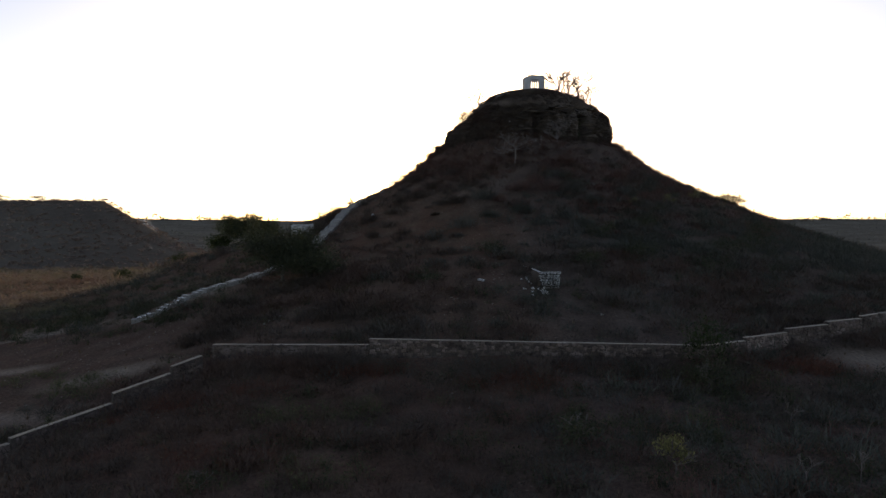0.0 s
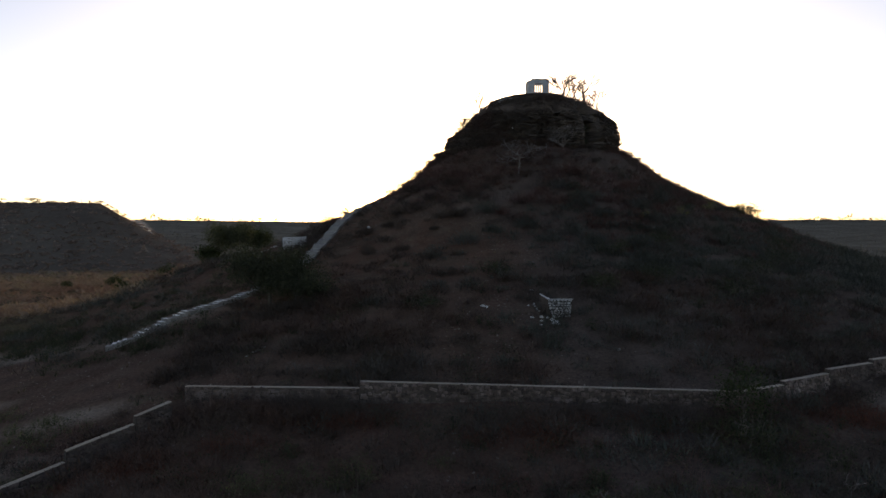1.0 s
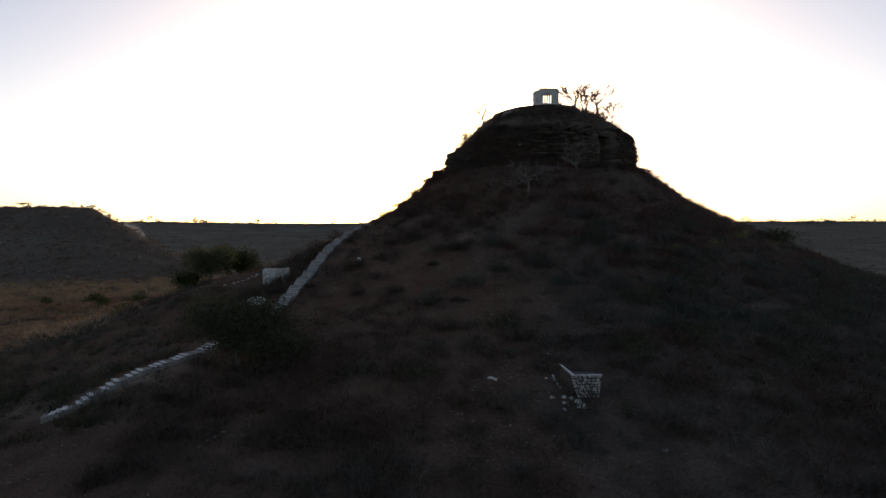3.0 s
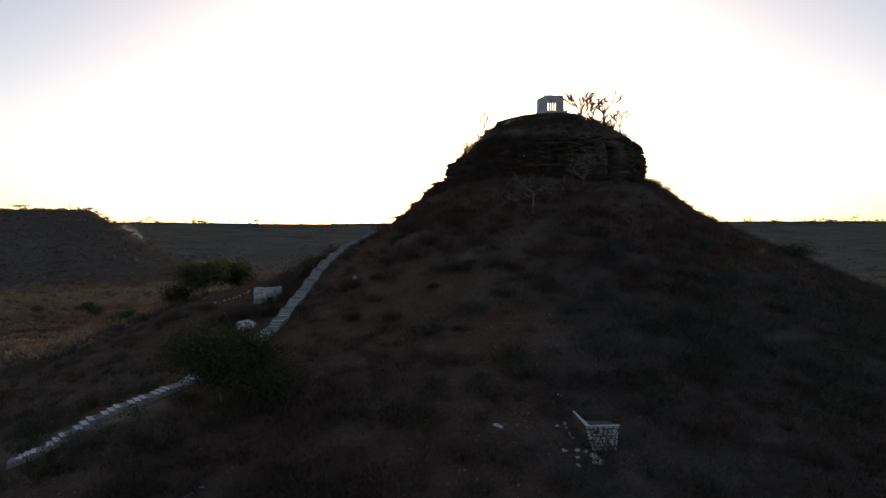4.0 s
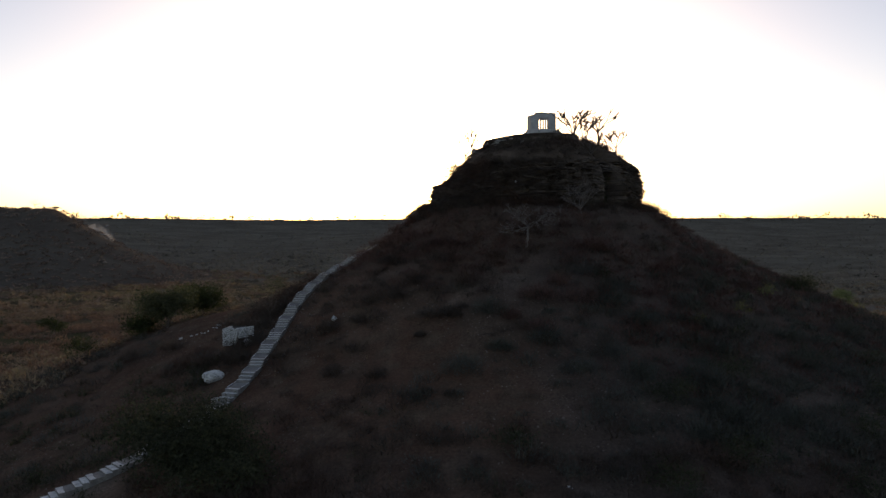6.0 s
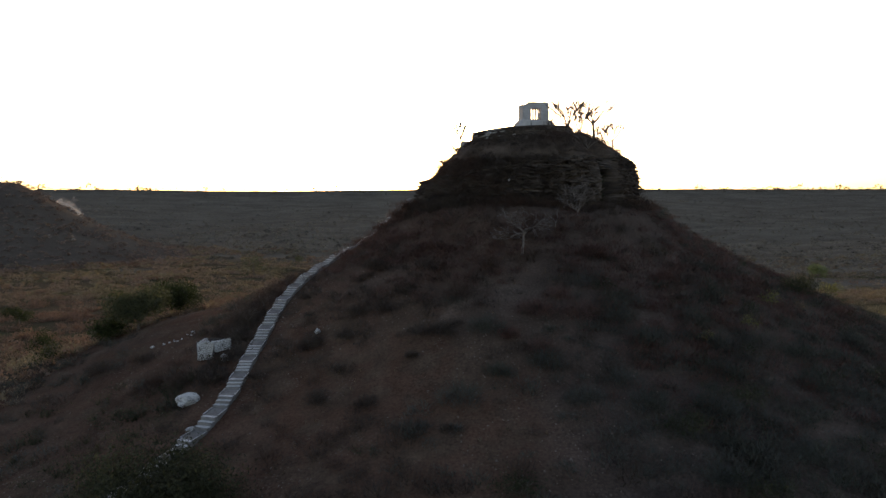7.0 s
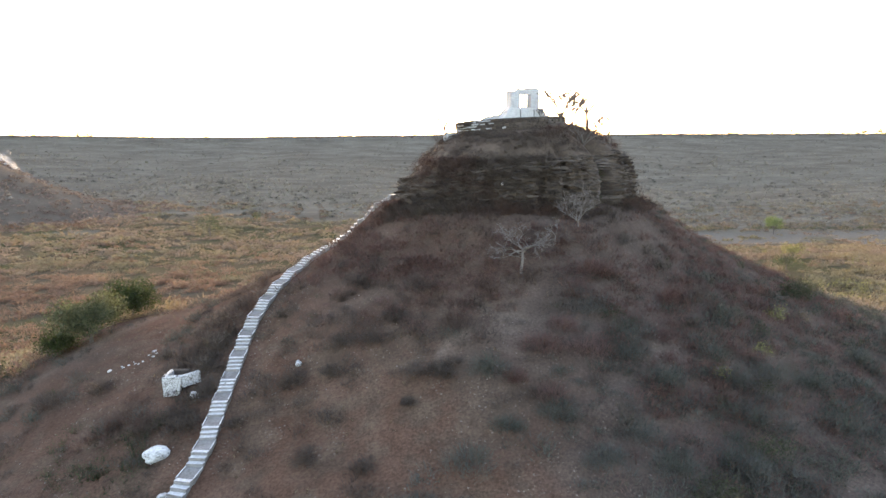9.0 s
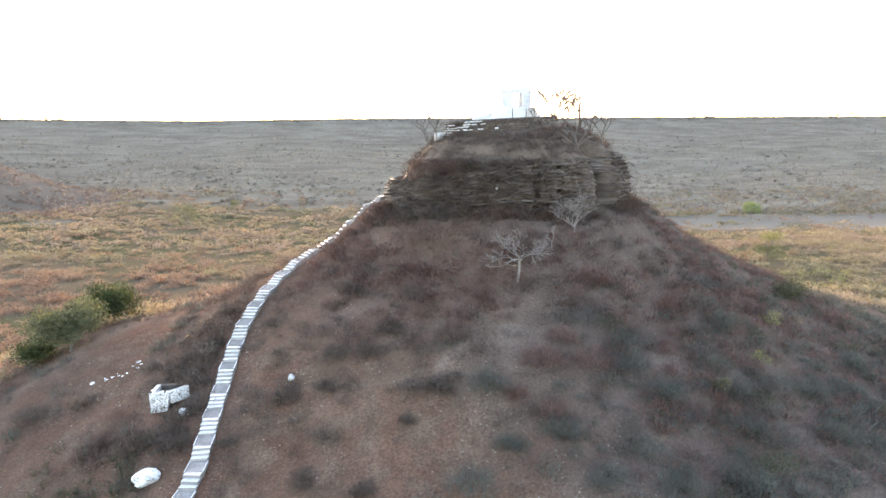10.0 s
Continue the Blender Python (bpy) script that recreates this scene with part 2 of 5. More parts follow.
def height(x, y):
    x, y = np.asarray(x, float), np.asarray(y, float)
    dx, dy = x - CX, y - CY
    r, a = np.hypot(dx, dy), np.arctan2(dy, dx)
    right = np.exp(-(((a - 0.1) / 0.55) ** 2))
    turn = np.mod(a - (math.pi - 0.2) + math.pi, 2 * math.pi) - math.pi
    left = np.exp(-((turn / 0.5) ** 2))
    reach = r * (1 - 0.23 * right - 0.13 * left)
    cone = np.interp(reach, HILL_R, HILL_Z) - 8
    cone = cone - 0.9 * np.exp(-(((a + 2.4) / 0.35) ** 2)) * sstep(22, 30, r) * (1 - sstep(75, 95, r))
    cone = cone - 1.1 * sstep(-15, -23, x) * sstep(47, 35, y)
    cone = cone + 0.45 * np.exp(-(((x + 20.5) / 4.5) ** 2) - (((y - 82) / 9) ** 2))
    cone = cone + (0.5 + 1.6 * fbm(x, y, 5, 6.0)) * np.exp(-(((r - 13.2) / 2.4) ** 2)) * sstep(-0.9, -1.4, np.where(a > 1.6, -3.0, a))
    cone = cone + 1.5 * np.exp(-(((x + 35) / 9) ** 2) - (((y - 112) / 14) ** 2))
    cone = cone + 0.75 * np.exp(-(((x + 2.2) / 3.0) ** 2) - (((y - 106.4) / 2.2) ** 2))
    cone = cone + 1.15 * np.exp(-(((x + 25.2) / 6.0) ** 2) - (((y - 63.0) / 5.0) ** 2))
    plain = 8 - sstep(160, 320, y) * (1.0 + 4.5 * sstep(-110, -20, x) + 6.5 * sstep(20, 200, x))
    start = 400 + 60 * vnoise(x, 0 * x, 420, 0.3) - 60 * sstep(0, 300, x)
    up = np.clip((y - start) / (930 - start), 0, 1.0)
    ridge = (64.6 - 2.6 * np.exp(-(((x + 190) / 150) ** 2)) - plain) * (0.3 * up + 0.7 * up ** 2.6) + 11 * fbm(x, y, 170, 2.2) * up * (1 - up) * 3 + 1.2 * fbm(x, y, 260, 4.0) * sstep(0.95, 1.0, up)
    off = mesa_off(x + 11 * vnoise(x, y, 88, 5.0), y - 11 * vnoise(x, y, 100, 6.0))
    mesa = (50.9 - plain) * np.clip(1 - off / 98, 0, 1) ** 1.2
    rough = 0.22 * fbm(x, y, 3.2, 1.0) + 0.35 * fbm(x, y, 14, 9.0) * sstep(20, 40, r) + 0.3 * fbm(x, y, 60, 8.0) * sstep(60, 120, r)
    return plain + cone + np.maximum(ridge, mesa) + rough


def pale_ground(x, y):
    """The bare pale field round the lone green tree."""
    spot = np.exp(-(((x + 124.7) / 10) ** 4) - (((y - 311) / 9) ** 4))
    off = y - 302 - 10 * vnoise(x, x * 0, 90, 1.0)
    return 0.8 * spot + sstep(-46, -30, off) * (1 - sstep(24, 36, off)) * sstep(130, 165, x) * sstep(-0.62, -0.3, vnoise(x, y, 26, 4.4) + 0.4 * vnoise(x, y, 9, 2.4))


def ground_z(x, y):
    return float(height(x, y))


def axis(lo, hi, step, far, grow):
    mid = list(np.arange(lo, hi, step))
    s, a, out_lo = step, lo, []
    while a > -far:
        s *= grow
        a -= s
        out_lo.append(a)
    s, a, out_hi = step, mid[-1], []
    while a < far:
        s *= grow
        a += s
        out_hi.append(a)
    return np.array(out_lo[::-1] + mid + out_hi)


# ---- mesh helpers ----
def raw_mesh(name, verts, faces, material, smooth=False):
    """A mesh from arrays; faces all with the same number of corners."""
    me = bpy.data.meshes.new(name)
    verts, faces = np.asarray(verts, np.float32), np.asarray(faces, np.int32)
    n, k = faces.shape
    me.vertices.add(len(verts))
    me.vertices.foreach_set("co", verts.ravel())
    me.loops.add(n * k)
    me.loops.foreach_set("vertex_index", faces.ravel())
    me.polygons.add(n)
    me.polygons.foreach_set("loop_start", np.arange(0, n * k, k, dtype=np.int32))
    me.polygons.foreach_set("use_smooth", np.full(n, smooth))
    me.update(calc_edges=True)
    for m in material if isinstance(material, (list, tuple)) else [material]:
        me.materials.append(m)
    return me


def part(name, bm, material, parent, label="", smooth=False):
    me = bpy.data.meshes.new(name)
    bmesh.ops.recalc_face_normals(bm, faces=bm.faces[:])
    if smooth:
        for f in bm.faces:
            f.smooth = True
    bm.to_mesh(me)
    bm.free()
    for m in material if isinstance(material, (list, tuple)) else [material]:
        me.materials.append(m)
    ob = new(name, me)
    ob.parent = parent
    if label:
        tagged(ob, label)
    return ob


def share(name, me, m, parent, label=""):
    ob = new(name, me)
    ob.parent = parent
    ob.matrix_basis = m
    if label:
        tagged(ob, label)
    return ob


def empty(name, m, label, category, group="", kind=""):
    ob = new(name)
    ob.matrix_basis = m
    ob.empty_display_size = 0.3
    return tagged(ob, label, category, group, kind)


def block(sx, sy, sz, bevel=0.03, rough=0.0, seed=0, bm=None, at=(0, 0, 0), cuts=0):
    """A bevelled block standing on z=0, its faces shaken a little."""
    own = bmesh.new()
    bmesh.ops.create_cube(own, size=1)
    if cuts:
        bmesh.ops.subdivide_edges(own, edges=own.edges[:], cuts=cuts, use_grid_fill=True)
    bmesh.ops.scale(own, vec=(sx, sy, sz), verts=own.verts)
    if bevel and not cuts:
        bmesh.ops.bevel(own, geom=own.edges[:], offset=bevel, segments=1, affect="EDGES")
    r = random.Random(seed)
    for v in own.verts:
        v.co += Vector((r.uniform(-1, 1), r.uniform(-1, 1), r.uniform(-1, 1))) * rough
        v.co += Vector((at[0], at[1], at[2] + sz / 2))
    if bm is None:
        return own
    me = bpy.data.meshes.new("tmp")
    own.to_mesh(me)
    bm.from_mesh(me)
    bpy.data.meshes.remove(me)
    own.free()
    return bm


def boulder(sx, sy, sz, seed, level=2, rough=0.16):
    bm = bmesh.new()
    bmesh.ops.create_icosphere(bm, subdivisions=level, radius=0.5)
    s = Vector((seed * 3.7, seed * 1.3, seed * 2.9))
    for v in bm.verts:
        k = 1 + rough * 2 * noise.noise(v.co * 2.2 + s) + rough * noise.noise(v.co * 5 + s)
        q = v.co * k
        flat = max(abs(q.x), abs(q.y), abs(q.z))
        q = q * (0.8 + 0.2 * 0.5 / max(flat, 0.2))
        v.co = Vector((q.x * sx, q.y * sy, (q.z + 0.36) * sz))
    return bm


STAIR = [(-30.9, 59.6), (-28.3, 60.7), (-26.2, 62.8), (-22.7, 65.7), (-19.3, 70.4), (-16.9, 74.4), (-16.1, 77.6), (-15.8, 85.0), (-15.4, 90.5), (-14.8, 95.2), (-13.5, 99.6), (-11.8, 103.4), (-9.6, 106.2), (-7.3, 107.1), (-5.0, 107.0), (-3.6, 106.8), (-2.4, 106.4), (-1.3, 105.9), (0.1, 104.9)]


def off_stair(x, y):
    best = np.full(np.shape(x), 1e9)
    for (ax, ay), (bx, by) in zip(STAIR, STAIR[1:]):
        ux, uy = bx - ax, by - ay
        u = np.clip(((x - ax) * ux + (y - ay) * uy) / (ux * ux + uy * uy), 0, 1)
        best = np.minimum(best, np.hypot(x - ax - u * ux, y - ay - u * uy))
    return best



pts = np.array(STAIR)
arc = np.concatenate([[0], np.cumsum(np.hypot(*np.diff(pts, axis=0).T))])
fine_s = np.linspace(0, arc[-1], 500)
fx, fy = np.interp(fine_s, arc, pts[:, 0]), np.interp(fine_s, arc, pts[:, 1])
fx = np.convolve(np.pad(fx, 10, "edge"), np.ones(21) / 21, "valid")
fy = np.convolve(np.pad(fy, 10, "edge"), np.ones(21) / 21, "valid")
fz = np.convolve(np.pad(height(fx, fy), 12, "edge"), np.ones(25) / 25, "valid") + 0.3 + 0.15 * sstep(-6.5, -4.0, fx) - 0.16 * (1 - sstep(-23, -19, fx))


# ---- the ground, one sheet to the horizon ----
gx, gy = axis(-62, 78, 1.0, 4600, 1.045), axis(14, 128, 1.0, 4600, 1.045)
GX, GY = np.meshgrid(gx, gy)
GZ = height(GX, GY)
near = off_stair(GX, GY) < 3.2
near_x, near_y = GX[near], GY[near]
bed_z = np.array([fz[np.argmin((fx - u) ** 2 + (fy - v) ** 2)] for u, v in zip(near_x, near_y)]) - 0.42
GZ[near] += (np.minimum(bed_z - GZ[near], 0)) * (1 - sstep(1.5, 3.0, off_stair(near_x, near_y)))
idx = np.arange(GX.size).reshape(GX.shape)
quads = np.stack([idx[:-1, :-1], idx[:-1, 1:], idx[1:, 1:], idx[1:, :-1]], -1).reshape(-1, 4)
me = raw_mesh("ground", np.stack([GX, GY, GZ], -1).reshape(-1, 3), quads, M_GROUND, True)
gr = np.hypot(GX - CX, GY - CY)
on_mesa = 1 - sstep(102, 124, mesa_off(GX, GY))
is_wood = np.maximum(sstep(335, 395, GY + 25 * vnoise(GX, GY, 60, 2.0) - 60 * sstep(0, 300, GX) * -1), 1 - sstep(102, 118, mesa_off(GX, GY)))
is_field = sstep(58, 75, gr + 6 * vnoise(GX, GY, 18, 3.0)) * sstep(95, 125, GY + 0.5 * np.abs(GX - CX))
tracks = pale_ground(GX, GY)
is_bare = np.maximum(tracks, sstep(0.52, 0.66, fbm(GX, GY, 34, 6.2)) * is_field * 0.1)
is_litter = np.clip(0.9 * sstep(2, 16, GX + 6 * vnoise(GX, GY, 9, 2.6)) + 0.2 * sstep(-19, -26, GX + 4 * vnoise(GX, GY, 7, 4.1)) + 0.3 * sstep(66, 58, GY) + 0.4 * sstep(30, 22, gr), 0, 0.92)
goat_path = np.zeros(GX.shape)
for line in (((-12, 88.4), (-6, 88.9), (-0.8, 87.85), (3.2, 83.9), (6.1, 82.0), (10.0, 80.1), (14.4, 77.9), (19, 77.4), (24, 79)), ((1.5, 78.6), (3.5, 79.9), (7.3, 79.4), (11.1, 80.0), (15, 81.6), (18.8, 82.6), (20.7, 83.4), (25.1, 84.8), (31, 84.4)), ((20.5, 83.0), (20.3, 80.2), (18.8, 77.1), (19.6, 72.0))):
    for (ax, ay), (bx, by) in zip(line, line[1:]):
        u = np.clip(((GX - ax) * (bx - ax) + (GY - ay) * (by - ay)) / ((bx - ax) ** 2 + (by - ay) ** 2), 0, 1)
        goat_path = np.maximum(goat_path, np.exp(-((np.hypot(GX - ax - u * (bx - ax), GY - ay - u * (by - ay)) / 0.6) ** 2)))
dirt = 0.95 * sstep(-0.1, 0.5, vnoise(GX * 0.35 + GY * 0.15, GY - 0.25 * GX, 3.2, 2.5)) * (1 - sstep(-24, -19, GX)) * sstep(34, 40, GY) * (1 - sstep(60, 72, GY))
dirt = dirt + 0.9 * np.exp(-(((GX - 29) / 4) ** 2) - (((GY - 39.7) / 1.5) ** 2))
goat_path *= 0.55 + 0.45 * vnoise(GX, GY, 5, 3.0)
scar = np.exp(-(((GY - 112 - (GX + 30) * 1.35) / 3.2) ** 2)) * sstep(-42, -34, GX) * (1 - sstep(-18, -12, GX))
for key, val in (("litter", np.maximum(is_litter, 0.9 * on_mesa)), ("field", is_field * (1 - on_mesa)), ("wood", is_wood * (1 - 0.55 * on_mesa)), ("bare", np.clip(is_bare, 0, 1)), ("path", np.clip(goat_path * 0.45 + 0.5 * scar + dirt, 0, 1))):
    me.attributes.new(key, "FLOAT", "POINT").data.foreach_set("value", val.astype(np.float32).ravel())
ground = tagged(new("ground", me), "dry reddish stony ground with straw and scrub", "ground", kind="structure")


# ---- scrub, as loose triangles gathered into clumps ----
def blades(r, n, height_m, radius, width):
    """n thin upright blades fanning out from a root: n x 3 x 3."""
    ang, lean = r.uniform(0, 2 * math.pi, n), np.sqrt(r.random(n))
    tip = np.stack([np.cos(ang) * lean * radius, np.sin(ang) * lean * radius, height_m * (1.05 - 0.55 * lean ** 2) * r.uniform(0.6, 1.0, n)], -1)
    root = tip * np.array([0.25, 0.25, 0]) * r.uniform(0.2, 1, (n, 1))
    side = np.stack([-np.sin(ang), np.cos(ang), 0 * ang], -1) * width * 0.5
    return np.stack([root - side, root + side, tip], 1)


def fuzz(r, n, height_m, radius, size):
    """n small leaf or twig flakes through a dome."""
    ang, rad = r.uniform(0, 2 * math.pi, n), np.sqrt(r.random(n))
    top = height_m * np.sqrt(np.clip(1 - 0.92 * rad ** 2, 0, 1))
    c = np.stack([np.cos(ang) * rad * radius, np.sin(ang) * rad * radius, top * r.random(n) ** 0.45], -1)
    a, b = r.normal(size=(n, 3)), r.normal(size=(n, 3))
    a /= np.linalg.norm(a, axis=1, keepdims=True)
    b /= np.linalg.norm(b, axis=1, keepdims=True)
    s = size * r.uniform(0.6, 1.4, (n, 1))
    return np.stack([c - a * s * 0.5, c + a * s * 0.5, c + b * s * 0.8], 1)


def scatter(name, kinds, xs, ys, sizes, material, label, category, sink=0.08, zs=None, long=1.0):
    """One object of many clumps: a kind, a turn and a size for each place."""
    r = np.random.default_rng(len(xs) + 5)
    pick, turn = r.integers(0, len(kinds), len(xs)), r.uniform(0, 2 * math.pi, len(xs))
    zz = height(xs, ys) if zs is None else zs
    out = []
    for k, tris in enumerate(kinds):
        w = np.nonzero(pick == k)[0]
        if not len(w):
            continue
        c, s = np.cos(turn[w]), np.sin(turn[w])
        rot = np.zeros((len(w), 3, 3))
        rot[:, 0, 0], rot[:, 0, 1], rot[:, 1, 0], rot[:, 1, 1], rot[:, 2, 2] = c, -s, s, c, r.uniform(0.75, 1.25, len(w))
        p = np.einsum("nij,tkj->ntki", rot * sizes[w, None, None], tris)
        p[..., 0] *= long
        p += np.stack([xs[w], ys[w], zz[w] - sink * sizes[w]], -1)[:, None, None, :]
        out.append(p.reshape(-1, 3))
    v = np.concatenate(out)
    me = raw_mesh(name, v, np.arange(len(v)).reshape(-1, 3), material)
    return tagged(new(name, me), label, category, kind="stuff")


def spray(r, n, height_m, radius, width):
    """n fine twigs through a loose dome, each pointing up and outward."""
    ang, rad, up = r.uniform(0, 2 * math.pi, n), np.sqrt(r.random(n)), r.random(n) ** 0.8
    top = height_m * np.sqrt(np.clip(1 - 0.85 * rad ** 2, 0.02, 1))
    root = np.stack([np.cos(ang) * rad * radius * 0.8, np.sin(ang) * rad * radius * 0.8, top * up * 0.72], -1)
    turn = ang + r.normal(0, 0.7, n)
    out = 0.25 + 0.75 * rad
    way = np.stack([np.cos(turn) * out, np.sin(turn) * out, r.uniform(0.35, 1.1, n)], -1)
    tip = root + way * height_m * r.uniform(0.22, 0.5, (n, 1))
    side = np.stack([-np.sin(turn), np.cos(turn), r.normal(0, 0.4, n)], -1) * width * 0.5
    return np.stack([root - side, root + side, tip], 1)


def feathery(r, count, lobes, twigs, width, tall=0.85, flakes=10, size=0.05):
    """Round soft bushes of several lobes of fine twigs."""
    out = []
    for _ in range(count):
        made = []
        for q in range(lobes):
            o = np.array([r.normal(0, 0.42), r.normal(0, 0.42), 0]) * (q > 0)
            k = r.uniform(0.6, 1.0)
            made.append(spray(r, twigs // lobes, tall * k, 0.62 * k, width) + o)
            made.append(fuzz(r, flakes // lobes, tall * k, 0.62 * k, size) + o)
        out.append(np.concatenate(made))
    return out


def bush_kinds(r, count, twigs, flakes, width=0.03, size=0.12, tall=0.8):
    out = []
    for _ in range(count):
        h, lobes = tall * r.uniform(0.8, 1.2), []
        for _ in range(3):
            o = np.array([r.normal(0, 0.35), r.normal(0, 0.35), 0])
            k = r.uniform(0.55, 0.9)
            lobes.append(blades(r, twigs // 3, h * k, 0.75 * k, width) + o)
            lobes.append(fuzz(r, flakes // 3, h * k, 0.75 * k, size) + o)
        out.append(np.concatenate(lobes))
    return out


def places(r, n, x0, x1, y0, y1, keep):
    x, y = r.uniform(x0, x1, n), r.uniform(y0, y1, n)
    k = r.random(n) < keep(x, y)
    return x[k], y[k]


def hill_cover(x, y):
    """How thick the scrub stands: open stony slope in the middle, thicker above, below and to the right."""
    r = np.hypot(x - CX, y - CY)
    open_slope = np.exp(-(((x + 6) / 10) ** 2) - (((y - 76) / 10) ** 2)) + 0.7 * np.exp(-(((x - 12) / 9) ** 2) - (((y - 68) / 5) ** 2))
    want = 0.40 + 0.52 * sstep(8, 28, x) + 0.2 * sstep(74, 84, y) - 0.42 * open_slope
    want = want + 0.55 * sstep(34, 24, r) * sstep(8, 14, x) + 0.3 * sstep(18, 15, r) + 0.55 * sstep(31, 22, r) + 0.3 * sstep(82, 88, y) * sstep(36, 30, r)
    want = want + 0.45 * sstep(64, 54, y) * sstep(-8, 2, x) + 0.3 * sstep(60, 52, y) * sstep(-20, -14, x)
    want = want - 0.75 * np.exp(-(((x + 28) / 7) ** 2) - (((y - 100) / 7) ** 2)) - 0.3 * sstep(-22, -26, x) * sstep(76, 82, y)
    want = np.where(y < 40.5, want + 0.55, want)
    want = np.where((x < -21) & (y < 57), want - 0.5, want + 0.1 * (x < -18))
    patch = 0.5 + 0.62 * fbm(x, y, 8.5, 2.0) + 0.2 * vnoise(x, y, 30, 4.0)
    return sstep(0.62 - want, 0.95 - want, patch) * (off_stair(x, y) > 1.7 + 1.6 * sstep(99, 103, y)) * (r > 13.0) * (wall_gap(x, y) > 0.9) * ~open_patch(x, y)


def open_patch(x, y):
    return ((x - 29) / 5.5) ** 2 + ((y - 39.5) / 2.2) ** 2 < 1


def wall_gap(x, y):
    """Distance from the line of the boundary wall, roughly."""
    line = np.interp(x, [-60, -27.5, -22.3, -19.55, -16.1, -5, 17, 19.9, 38, 60], [0, 22.5, 31.3, 36, 42.7, 41.3, 39.1, 40.1, 48, 58])
    return np.where((x > -28) & (x < 40), np.abs(y - line), 9.0)


rb = np.random.default_rng(21)
twiggy = feathery(rb, 12, 5, 160, 0.031, 0.85, 20, 0.06)
light_twigs = feathery(rb, 10, 4, 112, 0.027, 0.8, 12, 0.055)
bx, by = places(rb, 5200, -62, 78, 15, 118, lambda x, y: hill_cover(x, y) * (np.abs(x) < 0.85 * y + 6))
grow = (0.8 + 1.25 * rb.random(len(bx)) ** 1.6) * (1 - 0.4 * sstep(88, 98, by) * sstep(20, 26, bx))
grey = sstep(-4, 14, bx + rb.normal(0, 6, len(bx)) - 26 * sstep(74, 87, by)) + 0.5 * (bx < -21) > rb.random(len(bx))
scatter("dry_scrub", twiggy, bx[~grey], by[~grey], grow[~grey], M_TWIG, "leafless brown thorn scrub over the hillside", "scrub", 0.12)
scatter("grey_scrub", twiggy, bx[grey], by[grey], grow[grey], M_GREYTWIG, "soft grey leafless scrub over the hill's lower flank", "scrub", 0.12)
bx, by = places(rb, 2200, -24, 48, 14, 42, lambda x, y: (wall_gap(x, y) > 0.9) * ~open_patch(x, y) * (y < np.interp(x, [-16, -5, 17, 48], [42, 41, 39, 52])) * np.clip(0.75 + 0.7 * fbm(x, y, 6, 8.1), 0, 1))
ux, uy = places(rb, 1500, -8, 46, 41, 60, lambda x, y: (wall_gap(x, y) > 1.2) * (y > np.interp(x, [-5, 17, 48], [42.5, 40.5, 54])) * (np.hypot(x - 8.9, y - 51.7) > 2.6) * (np.hypot(x - 7.4, y - 51.5) > 2.2) * np.clip(0.55 + 0.9 * fbm(x, y, 7, 3.7), 0, 1))
fine_twigs = feathery(rb, 10, 6, 126, 0.015, 0.72, 72, 0.043)
ruddy = sstep(-0.15, 0.45, fbm(bx, by, 7, 5.5)) > rb.random(len(bx))
grow = rb.uniform(0.9, 1.8, len(bx))
scatter("low_scrub", fine_twigs, bx[~ruddy], by[~ruddy], grow[~ruddy], M_TWIG, "thick low brown scrub below the boundary wall", "scrub", 0.1)
scatter("ruddy_scrub", fine_twigs, bx[ruddy], by[ruddy], grow[ruddy], M_REDTWIG, "low red-brown scrub below the boundary wall", "scrub", 0.1)
scatter("terrace_scrub", light_twigs, ux, uy, rb.uniform(0.9, 1.9, len(ux)), M_TWIG, "thick low brown scrub above the boundary wall", "scrub", 0.1)
bx, by = places(rb, 6800, -12, 60, 60, 108, lambda x, y: (np.hypot(x - CX, y - CY) > 14.0) * (off_stair(x, y) > 1.8 + 1.5 * sstep(99, 103, y)) * np.maximum(sstep(10, 18, x), sstep(27, 20, np.hypot(x - CX, y - CY))) * np.clip(0.6 + 0.9 * fbm(x, y, 7, 5.3), 0, 1))
grow, red = rb.uniform(0.9, 1.9, len(bx)) * (1 - 0.4 * sstep(88, 98, by) * sstep(20, 26, bx)), sstep(42, 27, np.hypot(bx - CX - 4, by - CY)) > rb.random(len(bx))
scatter("slope_scrub", light_twigs, bx[red], by[red], grow[red], M_REDTWIG, "feathery red-brown scrub on the steep flank", "scrub", 0.1)
scatter("flank_scrub", light_twigs, bx[~red], by[~red], grow[~red], M_GREYTWIG, "feathery grey scrub crowding the hill's flank", "scrub", 0.1)
leafy = bush_kinds(rb, 8, 42, 84, 0.026, 0.075, 0.85)
bx, by = places(rb, 2400, -70, 85, 14, 140, lambda x, y: hill_cover(x, y) * np.clip(0.10 + 0.7 * sstep(12, 28, x) * (np.hypot(x - CX, y - CY) > 23) + 0.35 * (y < 62) + 0.6 * vnoise(x, y, 16, 6.6), 0, 1))
scatter("green_scrub", leafy, bx, by, rb.uniform(0.8, 1.6, len(bx)), M_GREENSCRUB, "dull green leafy scrub among dry bushes", "scrub", 0.1)
def patches(spots, n, spread):
    c = np.array(spots)[rb.integers(0, len(spots), n)]
    return c[:, 0] + rb.normal(0, spread, n) * 1.5, c[:, 1] + rb.normal(0, spread, n) * 0.7


